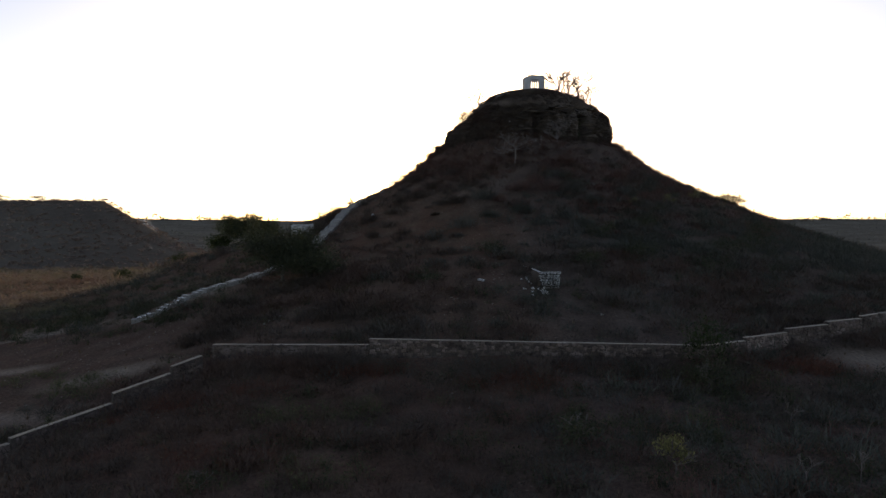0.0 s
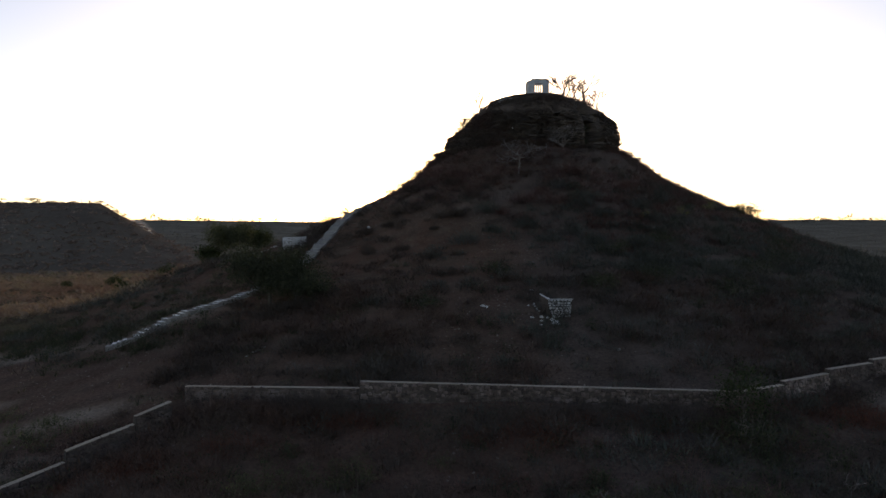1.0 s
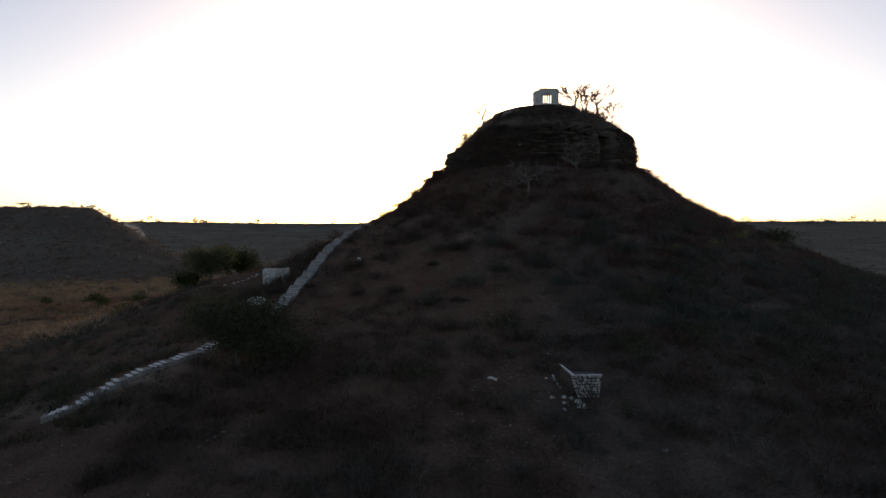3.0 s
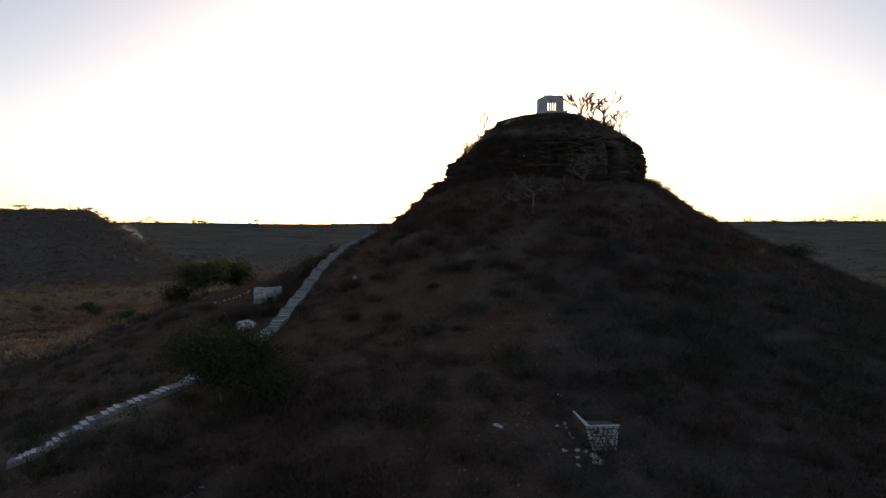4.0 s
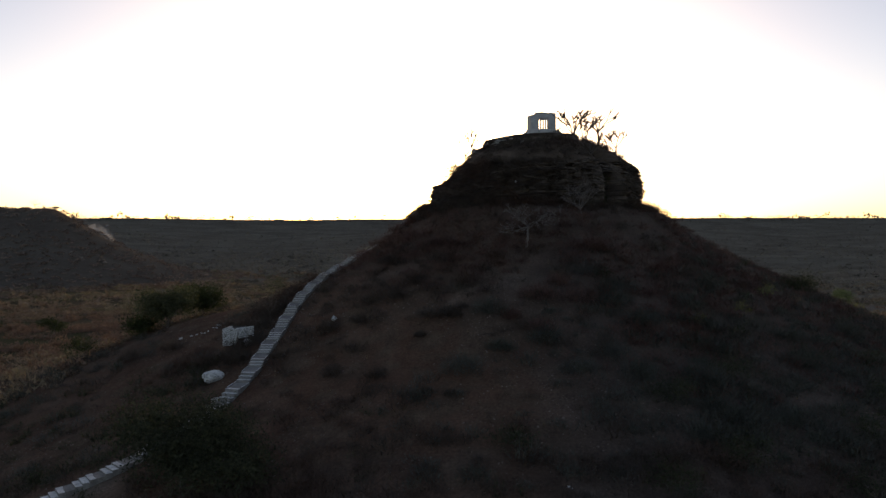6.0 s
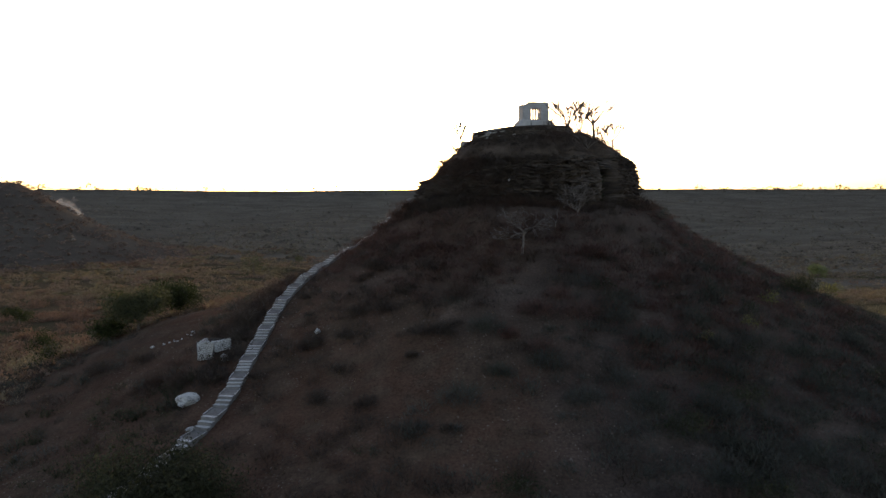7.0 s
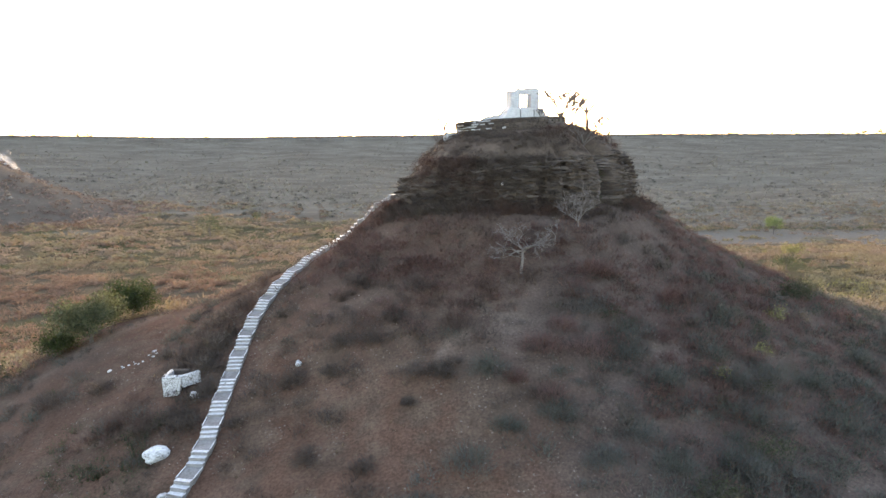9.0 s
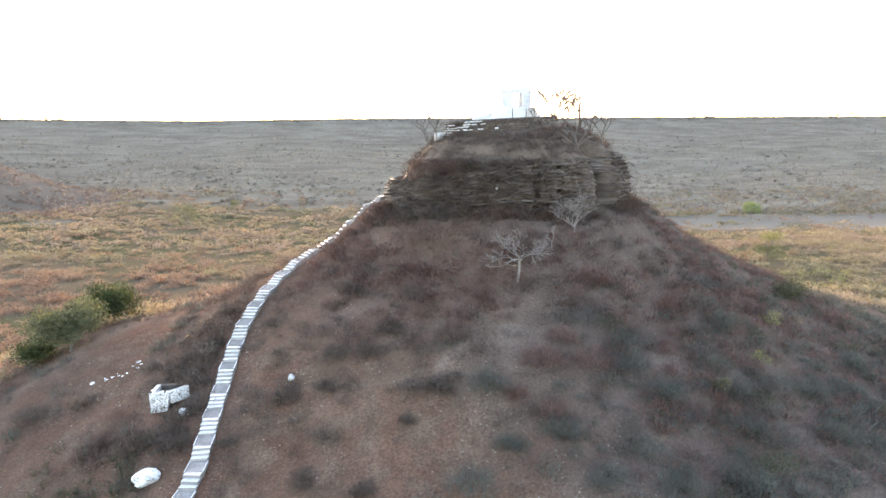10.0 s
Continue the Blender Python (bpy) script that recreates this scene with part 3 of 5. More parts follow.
bx, by = patches([(-4.8, 38.8), (-6.0, 38.3), (3.1, 36.7), (5.0, 36.2), (21.5, 38.1), (23.0, 38.8), (-12.2, 36.6), (10.3, 38.0), (-14.9, 33.6), (-10.0, 27.0)], 230, 1.1)
scatter("rusty_scrub", fine_twigs, bx, by, rb.uniform(0.7, 1.4, len(bx)), M_RUST, "rust-brown dry scrub below the boundary wall", "scrub")
bx, by = patches([(-22.0, 34.3), (-21.6, 36.5), (7.1, 30.9), (-4.3, 33.5), (-6.2, 31.9), (-6.5, 24.6), (16.3, 36.6), (16.8, 37.4), (15.8, 35.6), (-29.2, 45.9), (-23.5, 42.0), (-27.0, 44.0), (12.0, 31.0)], 210, 1.1)
scatter("green_undergrowth", leafy, bx, by, rb.uniform(0.7, 1.4, len(bx)), M_OLIVE, "olive green undergrowth in patches near the boundary wall", "scrub", 0.1)
bx, by = places(rb, 1100, -14, 44, 14, 38, lambda x, y: (wall_gap(x, y) > 1.2) * ~open_patch(x, y) * (y < np.interp(x, [-16, -5, 17, 48], [41, 40, 38, 50])) * np.clip(0.25 + 0.3 * sstep(0, 12, x) + 0.9 * fbm(x, y, 7, 9.4), 0, 1))
scatter("dark_undergrowth", leafy, bx, by, rb.uniform(0.8, 1.5, len(bx)), M_GREENSCRUB, "dark dull green undergrowth below the boundary wall", "scrub", 0.1)
bx, by = places(rb, 1500, -52, -20, 56, 92, lambda x, y: (off_stair(x, y) > 1.8) * (np.abs(x + 37) < 17) * (np.hypot(x - CX, y - CY) > 26) * sstep(90, 78, y) * np.clip(0.35 + 0.9 * fbm(x, y, 9, 2.2), 0, 1))
scatter("shoulder_scrub", leafy, bx, by, rb.uniform(0.9, 1.8, len(bx)), M_GREENSCRUB, "dark green scrub on the low shoulder beside the stairway", "scrub", 0.1)
bx, by = places(rb, 420, -21, -7, 48, 62, lambda x, y: (off_stair(x, y) > 2.0) * np.clip(0.45 + 0.9 * fbm(x, y, 6, 7.2), 0, 1))
scatter("foot_of_slope_scrub", light_twigs, bx, by, rb.uniform(0.9, 1.9, len(bx)), M_TWIG, "dark brown scrub at the foot of the slope", "scrub", 0.1)
tufts = [blades(rb, 10, 0.35, 0.26, 0.03) for _ in range(6)]
bx, by = places(rb, 14000, -70, 85, 14, 140, lambda x, y: np.clip(0.4 + 0.6 * fbm(x, y, 6, 5.0), 0.05, 1) * (off_stair(x, y) > 1.2) * (np.hypot(x - CX, y - CY) > 13.5))
scatter("straw_grass", tufts, bx, by, rb.uniform(0.5, 1.3, len(bx)), M_STRAW, "thin tufts of dry straw grass on stony soil", "grass", 0.0)

# stones on the slope
stones = []
for s in range(6):
    g = np.random.default_rng(s + 40)
    tip = np.array([[1, 0, 0], [0, 1, 0], [-1, 0, 0], [0, -1, 0], [0, 0, 0.8], [0, 0, -0.4]]) * g.uniform(0.3, 0.65, (6, 1)) + g.normal(0, 0.08, (6, 3))
    stones.append(np.array([[tip[i], tip[(i + 1) % 4], tip[e]] for i in range(4) for e in (4, 5)]))
bx, by = places(rb, 54000, -45, 60, 30, 104, lambda x, y: np.clip(0.25 + 0.9 * fbm(x, y, 9, 7.5), 0, 1) * (off_stair(x, y) > 1.1) * (np.hypot(x - CX, y - CY) > 14))
scatter("loose_stones", stones, bx, by, 0.06 + 0.2 * rb.random(len(bx)) ** 3.2, surface("pink_stone", [(0.3, (0.1, 0.075, 0.062)), (0.5, (0.15, 0.118, 0.1)), (0.7, (0.22, 0.178, 0.152))], 2.0), "small pinkish loose stones on the slope", "stones", 0.1)

# the plain: low clumped bushes
clump = feathery(rb, 10, 4, 56, 0.07, 0.78, 40, 0.13)
low_clump = feathery(rb, 8, 2, 14, 0.15, 0.6, 16, 0.26)
def field_cover(x, y):
    r = np.hypot(x - CX, y - CY)
    m = mesa_off(x, y)
    near = 1 / (1 + (np.maximum(y - 150, 0) / 200) ** 2)
    rows = sstep(-0.3, 0.2, fbm(x * 0.5, y, 8, 1.9) + 0.5 * fbm(x, y, 22, 3.3))
    return np.clip(0.14 + 0.86 * rows, 0.1, 1) * ((r > 56) | ((r > 36) & (y > 116))) * (m > 98) * (np.abs(x - 15) < 0.85 * y + 30) * near * (1 - np.clip(1.5 * pale_ground(x, y), 0, 0.86)) * ~((x > 6) & (x < 34) & (y > 112)) * (1 - 0.5 * np.clip(sstep(0.5, 0.62, fbm(x, y, 34, 6.2)), 0, 1))
bx, by = places(rb, 46000, -330, 380, 90, 440, field_cover)
grow = (1.1 + 2.3 * rb.random(len(bx)) ** 1.8) * (1 + 0.4 * sstep(180, 330, by))
russet = 1.05 * np.exp(-(((bx + 62) / 55) ** 2) - (((by - 178) / 42) ** 2)) + 0.3 * (vnoise(bx, by, 40, 7.2) > 0.2) > rb.random(len(bx))
close = by < 235
for name, kinds, pick, material, label in (("field_scrub", clump, close & ~russet, M_FIELD, "low yellow-green and olive bushes over the plain"), ("russet_scrub", clump, close & russet, M_RUSSET, "low russet bushes over the plain"), ("far_field_scrub", low_clump, ~close & ~russet, M_FIELD, "low olive bushes over the far plain"), ("far_russet_scrub", low_clump, ~close & russet, M_RUSSET, "low russet bushes over the far plain")):
    scatter(name, kinds, bx[pick], by[pick], grow[pick], material, label, "scrub", long=1.3)
bx, by = places(rb, 900, 60, 200, 110, 250, lambda x, y: (np.hypot(x - CX, y - CY) > 62) * np.exp(-(((x - 118) / 42) ** 2) - (((y - 168) / 38) ** 2)) * sstep(-0.1, 0.4, vnoise(x, y, 16, 3.1)))
yellow = rb.random(len(bx)) < 0.55
scatter("yellow_thicket", leafy, bx[yellow], by[yellow], rb.uniform(1.8, 4.2, yellow.sum()), M_YELLOW, "loose yellow-green bushes on the plain below the hill", "scrub")
scatter("olive_thicket", leafy, bx[~yellow], by[~yellow], rb.uniform(1.8, 4.0, (~yellow).sum()), M_OLIVE, "loose olive green bushes on the plain below the hill", "scrub")
bx = rb.uniform(125, 330, 150)
scatter("hedge_scrub", leafy, bx, 344 + 10 * vnoise(bx, 0 * bx, 90, 1.0) + rb.normal(0, 2.0, 150), rb.uniform(2.0, 3.6, 150), M_OLIVE, "dark hedge along the far edge of the pale field", "scrub", long=1.5)
bx, by = places(rb, 420, -240, 70, 120, 380, lambda x, y: (mesa_off(x, y) > 110) * (np.hypot(x - CX, y - CY) > 66) * 0.6)
scatter("plain_thicket", leafy, bx, by, rb.uniform(1.4, 3.2, len(bx)), M_OLIVE, "scattered dull green bushes on the plain", "scrub")

# far woods on the ridge and the flat-topped hill
crown = [fuzz(rb, 15, 1.0, 0.85, 0.45) + np.array([0, 0, 0.1]) for _ in range(8)]
def wood_cover(x, y):
    m = mesa_off(x, y)
    ridge = sstep(370, 440, y + 60 * sstep(0, 300, x) + 25 * vnoise(x, y, 60, 2.0)) * (np.abs(x) < 0.95 * y + 60)
    near = 1 / (1 + (np.maximum(y - 400, 0) / 260) ** 2)
    return ridge * near * (m > 122) * np.clip(0.7 + 0.6 * fbm(x, y, 50, 3.9), 0.1, 1)
bx, by = places(rb, 44000, -950, 1000, 265, 960, wood_cover)
mx_, my_ = places(rb, 5600, -430, -110, 300, 535, lambda x, y: (mesa_off(x, y) < 124) * np.clip(0.8 + 0.6 * fbm(x, y, 20, 3.9), 0.2, 1))
scatter("mesa_woods", low_clump, mx_, my_, rb.uniform(1.8, 3.9, len(mx_)), foliage("brown_woods", [(0.3, (0.130, 0.093, 0.075)), (0.5, (0.179, 0.127, 0.100)), (0.7, (0.216, 0.154, 0.123))], 0.03, 0.06, (1.0, 0.85, 0.65), 0.32), "brown leafless scrub on the flat-topped hill", "woods")
qx, qy = places(rb, 1500, -420, -150, 300, 470, lambda x, y: (np.abs(mesa_off(x, y) - 38) < 28) * sstep(0.0, 0.4, fbm(x * 0.5, y, 30, 4.6)))
scatter("mesa_rocks", stones, qx, qy, rb.uniform(0.8, 3.2, len(qx)), surface("pale_ledge_rock", [(0.3, (0.13, 0.10, 0.08)), (0.5, (0.2, 0.16, 0.13)), (0.7, (0.27, 0.22, 0.18))], 0.4), "pale ledge rocks breaking out of the flat-topped hill", "rocks", 0.1)
scatter("far_woods", crown, bx, by, rb.uniform(1.2, 2.5, len(bx)), M_WOODS, "grey-brown leafless woods on distant slopes", "woods")
bx, by = places(rb, 9000, -420, 560, 330, 760, lambda x, y: (mesa_off(x, y) > 128) * sstep(325, 370, y + 60 * sstep(0, 300, x)) * (np.abs(x) < 0.8 * y) * np.clip(0.3 + 0.9 * fbm(x, y, 45, 8.8), 0, 1) / (1 + (np.maximum(y - 400, 0) / 120) ** 2))
scatter("ridge_scrub", low_clump, bx, by, rb.uniform(2.0, 4.6, len(bx)), M_DUSKY, "darker bushes scattered over the foot of the distant ridge", "woods")
bx = rb.uniform(-1000, 1000, 900)
scatter("ridge_trees", crown, bx, rb.uniform(905, 936, 900), rb.uniform(1.6, 3.6, 900) * (1 + 1.2 * (rb.random(900) > 0.9)), M_DUSKY, "small trees along the distant skyline", "woods")

# ---- the rock cap of the hill ----
KX, KY = 14.0, 104.0
TERRACE_X, TERRACE_Y, TERRACE_R, TERRACE_Z = 14.3, 106.0, 6.3, 44.3


def cap_radius(a):
    a = np.asarray(a, float)
    base = 1 / np.sqrt((np.cos(a) / 13.5) ** 2 + (np.sin(a) / 12.0) ** 2)
    cleft = 5.4 * np.exp(-(((a + 0.9) / 0.085) ** 4)) + 0.5 * np.exp(-(((a + 1.75) / 0.08) ** 2)) + 0.6 * np.exp(-(((a + 2.4) / 0.1) ** 2))
    return base + 0.55 * vnoise(a * 9, 0 * a, 1.0, 1.0) + 0.3 * vnoise(a * 27, 0 * a, 1.0, 4.0) - cleft


def cliff_top(a):
    return 39.0 + 1.6 * np.cos(a + 0.5) + 0.25 * vnoise(np.asarray(a) * 6, 0 * np.asarray(a), 1.0, 2.0)


def swell(z, a):
    """How far the cliff bulges or draws back with height."""
    right = 0.5 + 0.5 * np.cos(a)
    low = np.interp(z, [31, 34.2, 35.5, 37, 38.5, 39.8, 41], [1.0, 0.985, 1.03, 1.045, 1.02, 0.965, 0.91])
    even = np.interp(z, [31, 35, 37, 38.5, 41], [1.06, 1.0, 0.975, 0.94, 0.87])
    return low * right + even * (1 - right)


def rim_share(a):
    return 0.865 + 0.06 * (0.5 + 0.5 * np.cos(a))


def dome(x, y):
    """The stony slope from the cliff's rim up to the terrace."""
    dx, dy = x - KX, y - KY
    a = np.arctan2(dy, dx)
    r, rim = np.hypot(dx, dy), cap_radius(a) * rim_share(a)
    u = np.clip((rim - r) / (rim - 6.2), 0, 1)
    peak = 42.9 + 0.07 * np.clip(dx, -8, 3) + 0.8 * sstep(1.5, 6, dx) * u ** 5
    return cliff_top(a) + (peak - cliff_top(a)) * np.sin(u * math.pi / 2) ** 0.9 + 0.18 * fbm(x, y, 2.2, 3.0) * (u < 0.98)


N_AZ, N_LAYER = 240, 52
az = np.linspace(-math.pi, math.pi, N_AZ, endpoint=False)
rings, rl = [], np.random.default_rng(5)
for j in range(N_LAYER):
    lo, hi = j / N_LAYER, (j + 1) / N_LAYER
    step = rl.uniform(-0.3, 0.3)
    for q in (lo + 0.004, hi - 0.004):
        z = 31.0 + (cliff_top(az) - 31.0) * q
        rad = cap_radius(az) * swell(z, az) + step * (0.4 + 0.6 * vnoise(az * 7 + j * 3.3, 0 * az, 1.0, 0.7)) + 0.22 * vnoise(az * 40, az * 0 + j * 1.7, 1.0, 0.2)
        rings.append(np.stack([KX + rad * np.cos(az), KY + rad * np.sin(az), z + 0.05 * vnoise(az * 22, 0 * az + j, 1.0, 3.0)], -1))
verts = np.concatenate(rings)
k = np.arange(N_AZ)
faces = np.concatenate([np.stack([i * N_AZ + k, i * N_AZ + (k + 1) % N_AZ, (i + 1) * N_AZ + (k + 1) % N_AZ, (i + 1) * N_AZ + k], -1) for i in range(len(rings) - 1)])
outcrop = tagged(new("rock_outcrop", raw_mesh("rock_outcrop", verts, faces, M_ROCK)), "layered brown sandstone cliff crowning the hill", "cliff")

rings = []
for u in np.linspace(-0.06, 1, 18):
    rad = cap_radius(az) * (rim_share(az) + 0.005) * (1 - max(u, 0)) + 6.2 * max(u, 0) + (0.5 if u < 0 else 0)
    x, y = KX + rad * np.cos(az), KY + rad * np.sin(az)
    rings.append(np.stack([x, y, dome(x, y) - (0.5 if u < 0 else 0)], -1))
rings.append(np.tile([[KX, KY, 43.0]], (N_AZ, 1)))
verts = np.concatenate(rings)
faces = np.concatenate([np.stack([i * N_AZ + k, i * N_AZ + (k + 1) % N_AZ, (i + 1) * N_AZ + (k + 1) % N_AZ, (i + 1) * N_AZ + k], -1) for i in range(len(rings) - 1)])
crest = tagged(new("hill_crest", raw_mesh("hill_crest", verts, faces, M_CAPSOIL, True)), "stony brown soil crest above the cliff", "ground", kind="structure")

# scrub on the crest and in the cliff's cracks
ca, cu = rb.uniform(-3.5, 0.4, 640), rb.random(640) ** 0.8
cr = cap_radius(ca) * rim_share(ca) * (1 - cu) + 6.9 * cu
sx, sy = KX + cr * np.cos(ca), KY + cr * np.sin(ca)
scatter("crest_scrub", light_twigs, sx, sy, rb.uniform(0.45, 1.1, 640), M_TWIG, "dry scrub on the stony crest", "scrub", 0.05, dome(sx, sy))
ca = rb.uniform(-2.8, 0.1, 1050)
ca = np.where((ca > -1.45) & (ca < -0.2) & (rb.random(1050) < 0.85), ca - 1.25, ca)
cz = 33.6 + 6.4 * rb.random(1050)
cr = cap_radius(ca) * swell(cz, ca) - 0.1
scatter("cliff_scrub", light_twigs, KX + cr * np.cos(ca), KY + cr * np.sin(ca), rb.uniform(0.6, 1.4, 1050), M_TWIG, "dry scrub rooted in the cliff's ledges", "scrub", 0.1, cz)

ca = rb.uniform(-3.0, -0.2, 260)
cr = cap_radius(ca) * 1.0 + rb.uniform(0.1, 2.0, 260)
sx, sy = KX + cr * np.cos(ca), KY + cr * np.sin(ca)
scatter("foot_scrub", light_twigs, sx, sy, rb.uniform(0.9, 2.0, 260), M_TWIG, "brown scrub crowding the foot of the cliff", "scrub", 0.1)
# dark bushes added in the cleft, standing in for the deep gap's shade
cz = rb.uniform(33.4, 38.4, 70)
ca = -0.9 + rb.normal(0, 0.035, 70)
cr = 10.9 + rb.uniform(-0.6, 0.5, 70)
scatter("cleft_shade_scrub", leafy, KX + cr * np.cos(ca), KY + cr * np.sin(ca), rb.uniform(0.7, 1.2, 70), M_GREENSCRUB, "dark scrub added in the cliff's cleft in place of its shade", "scrub", 0.1, cz)

# ---- terrace on the crest ----
terrace = empty("hilltop_terrace", pose(TERRACE_X, TERRACE_Y, 42.9, 0, -2.6), "round stone-walled terrace on the hilltop", "terrace")
bm = bmesh.new()
bmesh.ops.create_cone(bm, cap_ends=True, segments=72, radius1=TERRACE_R + 0.12, radius2=TERRACE_R, depth=1.4)
bmesh.ops.translate(bm, verts=bm.verts, vec=(0, 0, 0.7))
terrace_body = part("terrace_body", bm, M_MORTAR, terrace)


# ---- masonry ----
def stone_meshes(name, sx, sy, sz, material, count, rough=0.03):
    out = []
    for s in range(count):
        r = random.Random(s * 7 + 3)
        bm = block(sx * r.uniform(0.75, 1.1), sy, sz * r.uniform(0.8, 1.0), min(sx, sz) * 0.16, rough, s + 17)
        me = bpy.data.meshes.new(name)
        bm.to_mesh(me)
        bm.free()
        me.materials.append(material)
        out.append(me)
    return out


pale_course = stone_meshes("terrace_stone", 0.62, 0.35, 0.27, M_WHITE_STONE, 6)
dark_course = stone_meshes("terrace_stone", 0.62, 0.35, 0.27, M_ROCK, 6)
rs = random.Random(9)
for course in range(5):
    for i in range(44):
        a = radians(130 + i * 5.6 + course * 2.3 + rs.uniform(-0.8, 0.8))
        pale = a < radians(240) + 0.3 * rs.uniform(-1, 1) and course > 0 and rs.random() < 0.62
        rad = TERRACE_R + 0.06 + rs.uniform(0, 0.1)
        share("terrace_stone", rs.choice(pale_course if pale else dark_course), pose(rad * math.cos(a), rad * math.sin(a), 0.02 + course * 0.275 + rs.uniform(-0.03, 0.03), rs.uniform(-5, 5), rs.uniform(-6, 6), math.degrees(a) - 90) @ Matrix.Diagonal((rs.uniform(0.6, 1.2), 1, rs.uniform(0.35, 0.8) if pale else rs.uniform(0.7, 1.1), 1)), terrace_body)

# ---- the whitewashed ruin ----
ruin = empty("temple_ruin", pose(15.68, 105.8, TERRACE_Z - 0.1, 0, 0, 5), "roofless whitewashed masonry shrine with barred openings on a plinth", "ruin")
bm = block(5.8, 3.2, 1.4, 0.05, 0.0, 1)
for v in bm.verts:
    if v.co.z > 0.65:
        v.co.x = v.co.x * 0.70 + 0.12
        v.co.y *= 0.92
part("plinth", bm, M_WHITE, ruin)
H0, HW = 1.4, 2.25


def pierced_wall(width, thick, opening, sill, head, high, seed):
    bm = bmesh.new()
    side = (width - opening) / 2
    for s in (-1, 1):
        block(side, thick, high, 0.04, 0.02, seed + s, bm, (s * (width - side) / 2, 0, 0))
    block(opening - 0.004, thick * 0.9, sill, 0.02, 0.0, seed, bm)
    block(opening - 0.004, thick * 0.9, high - head - 0.06, 0.02, 0.02, seed + 5, bm, (0, 0, head))
    return bm


bm = pierced_wall(3.5, 0.36, 1.3, 0.14, 1.58, HW, 3)
for v in bm.verts:
    if v.co.z > HW - 0.3 and v.co.x < -1.5:
        v.co.z -= 0.3
front = part("front_wall", bm, M_WHITE, ruin)
front.matrix_basis = pose(0.05, -0.85, H0)
rear = part("rear_wall", pierced_wall(3.5, 0.36, 2.1, 0.10, 1.7, HW - 0.1, 9), M_WHITE, ruin)
rear.matrix_basis = pose(0.05, 0.85, H0)
for s in (-1, 1):
    bm = block(0.36, 1.32, HW - 0.12, 0.05, 0.03, 4 + s, cuts=0)
    for v in bm.verts:
        if v.co.z > 1.5 and v.co.y < -0.4:
            v.co.z -= 0.12
    part("side_wall", bm, M_WHITE, ruin).matrix_basis = pose(0.05 + s * 1.57, 0, H0)
for i, x in enumerate((-0.34, 0.0, 0.34)):
    part("window_bar", block(0.21, 0.14, 1.42, 0.02, 0.0, i), M_WHITE, front, "whitewashed stone bar").matrix_basis = pose(x, 0.02, 0.13)
rs = random.Random(4)
for i in range(7):
    part("coping_stone", block(rs.uniform(0.3, 0.6), 0.44, rs.uniform(0.07, 0.17), 0.02, 0.02, i + 30), M_WHITE, front).matrix_basis = pose(-1.05 + i * 0.4 + (0.15 if i > 2 else 0), rs.uniform(-0.03, 0.03), HW - 0.03)
for x in (-0.75, 0.95):
    bm = bmesh.new()
    bmesh.ops.create_cone(bm, cap_ends=True, segments=10, radius1=0.04, radius2=0.04, depth=1.15)
    part("drain_pipe", bm, M_DARK, ruin, "dark drain pipe").matrix_basis = pose(x, -1.6, 0.62, -4)
bm = block(0.6, 2.4, 0.9, 0.05, 0.02, 8)
for v in bm.verts:
    if v.co.z > 0.4 and v.co.x < 0:
        v.co.z -= 0.55
part("buttress", bm, M_WHITE, ruin, "sloping whitewashed buttress").matrix_basis = pose(-2.0, 0, 0.75)
part("buttress", block(0.5, 2.4, 0.6, 0.04, 0.02, 12), M_WHITE, ruin).matrix_basis = pose(2.8, 0, 0.02)
low = empty("parapet", pose(12.2, 106.6, TERRACE_Z - 0.55, 0, 0, 4), "stepped whitewashed parapet beside the ruin", "parapet")
bm = block(2.6, 0.5, 1.25, 0.04, 0.02, 5)
for v in bm.verts:
    if v.co.z > 1.0 and v.co.x < 0:
        v.co.z -= 0.45
part("parapet_wall", bm, M_WHITE, low)
for i in range(3):
    part("coping", block(0.84, 0.56, 0.12, 0.02, 0.02, 6 + i), M_WHITE, low).matrix_basis = pose(-0.85 + i * 0.85, 0, 0.9 + i * 0.15, 0, -4)
stub = empty("wall_stub", pose(7.0, 104.2, 41.75, 0, 0, 12), "small whitewashed wall stub below the terrace", "wall")
part("wall_body", block(2.0, 1.0, 1.0, 0.05, 0.03, 2), M_WHITE, stub)

# slabs standing out of the cliff
slab_meshes = stone_meshes("rock_slab", 1.4, 0.8, 0.12, M_ROCK, 10, 0.045)
rs = random.Random(14)
ledge = bmesh.new()
for i in range(900):
    a = rs.uniform(-1.75, 0.3) if i % 4 else rs.uniform(-3.35, -1.7)
    a += 0.3 * (1 if a > -0.9 else -1) * (abs(a + 0.9) < 0.17)
    z = 33.4 + (float(cliff_top(a)) - 33.55) * rs.random()
    rad = float(cap_radius(a) * swell(z, a)) - rs.uniform(0.02, 0.36)
    m = Matrix.Translation((KX + rad * math.cos(a), KY + rad * math.sin(a), z)) @ pose(0, 0, 0, rs.uniform(-4, 4), rs.uniform(-5, 5), math.degrees(a) + 90 + rs.uniform(-14, 14)) @ Matrix.Diagonal((rs.uniform(0.35, 1.5), 1, rs.uniform(0.5, 1.5), 1))
    if i < 290:
        share("rock_slab", rs.choice(slab_meshes), m, outcrop)
    else:
        old = len(ledge.verts)
        ledge.from_mesh(rs.choice(slab_meshes))
        ledge.verts.ensure_lookup_table()
        bmesh.ops.transform(ledge, matrix=m, verts=ledge.verts[old:])
tagged(part("ledge_stone", ledge, M_ROCK, outcrop), kind="stuff")

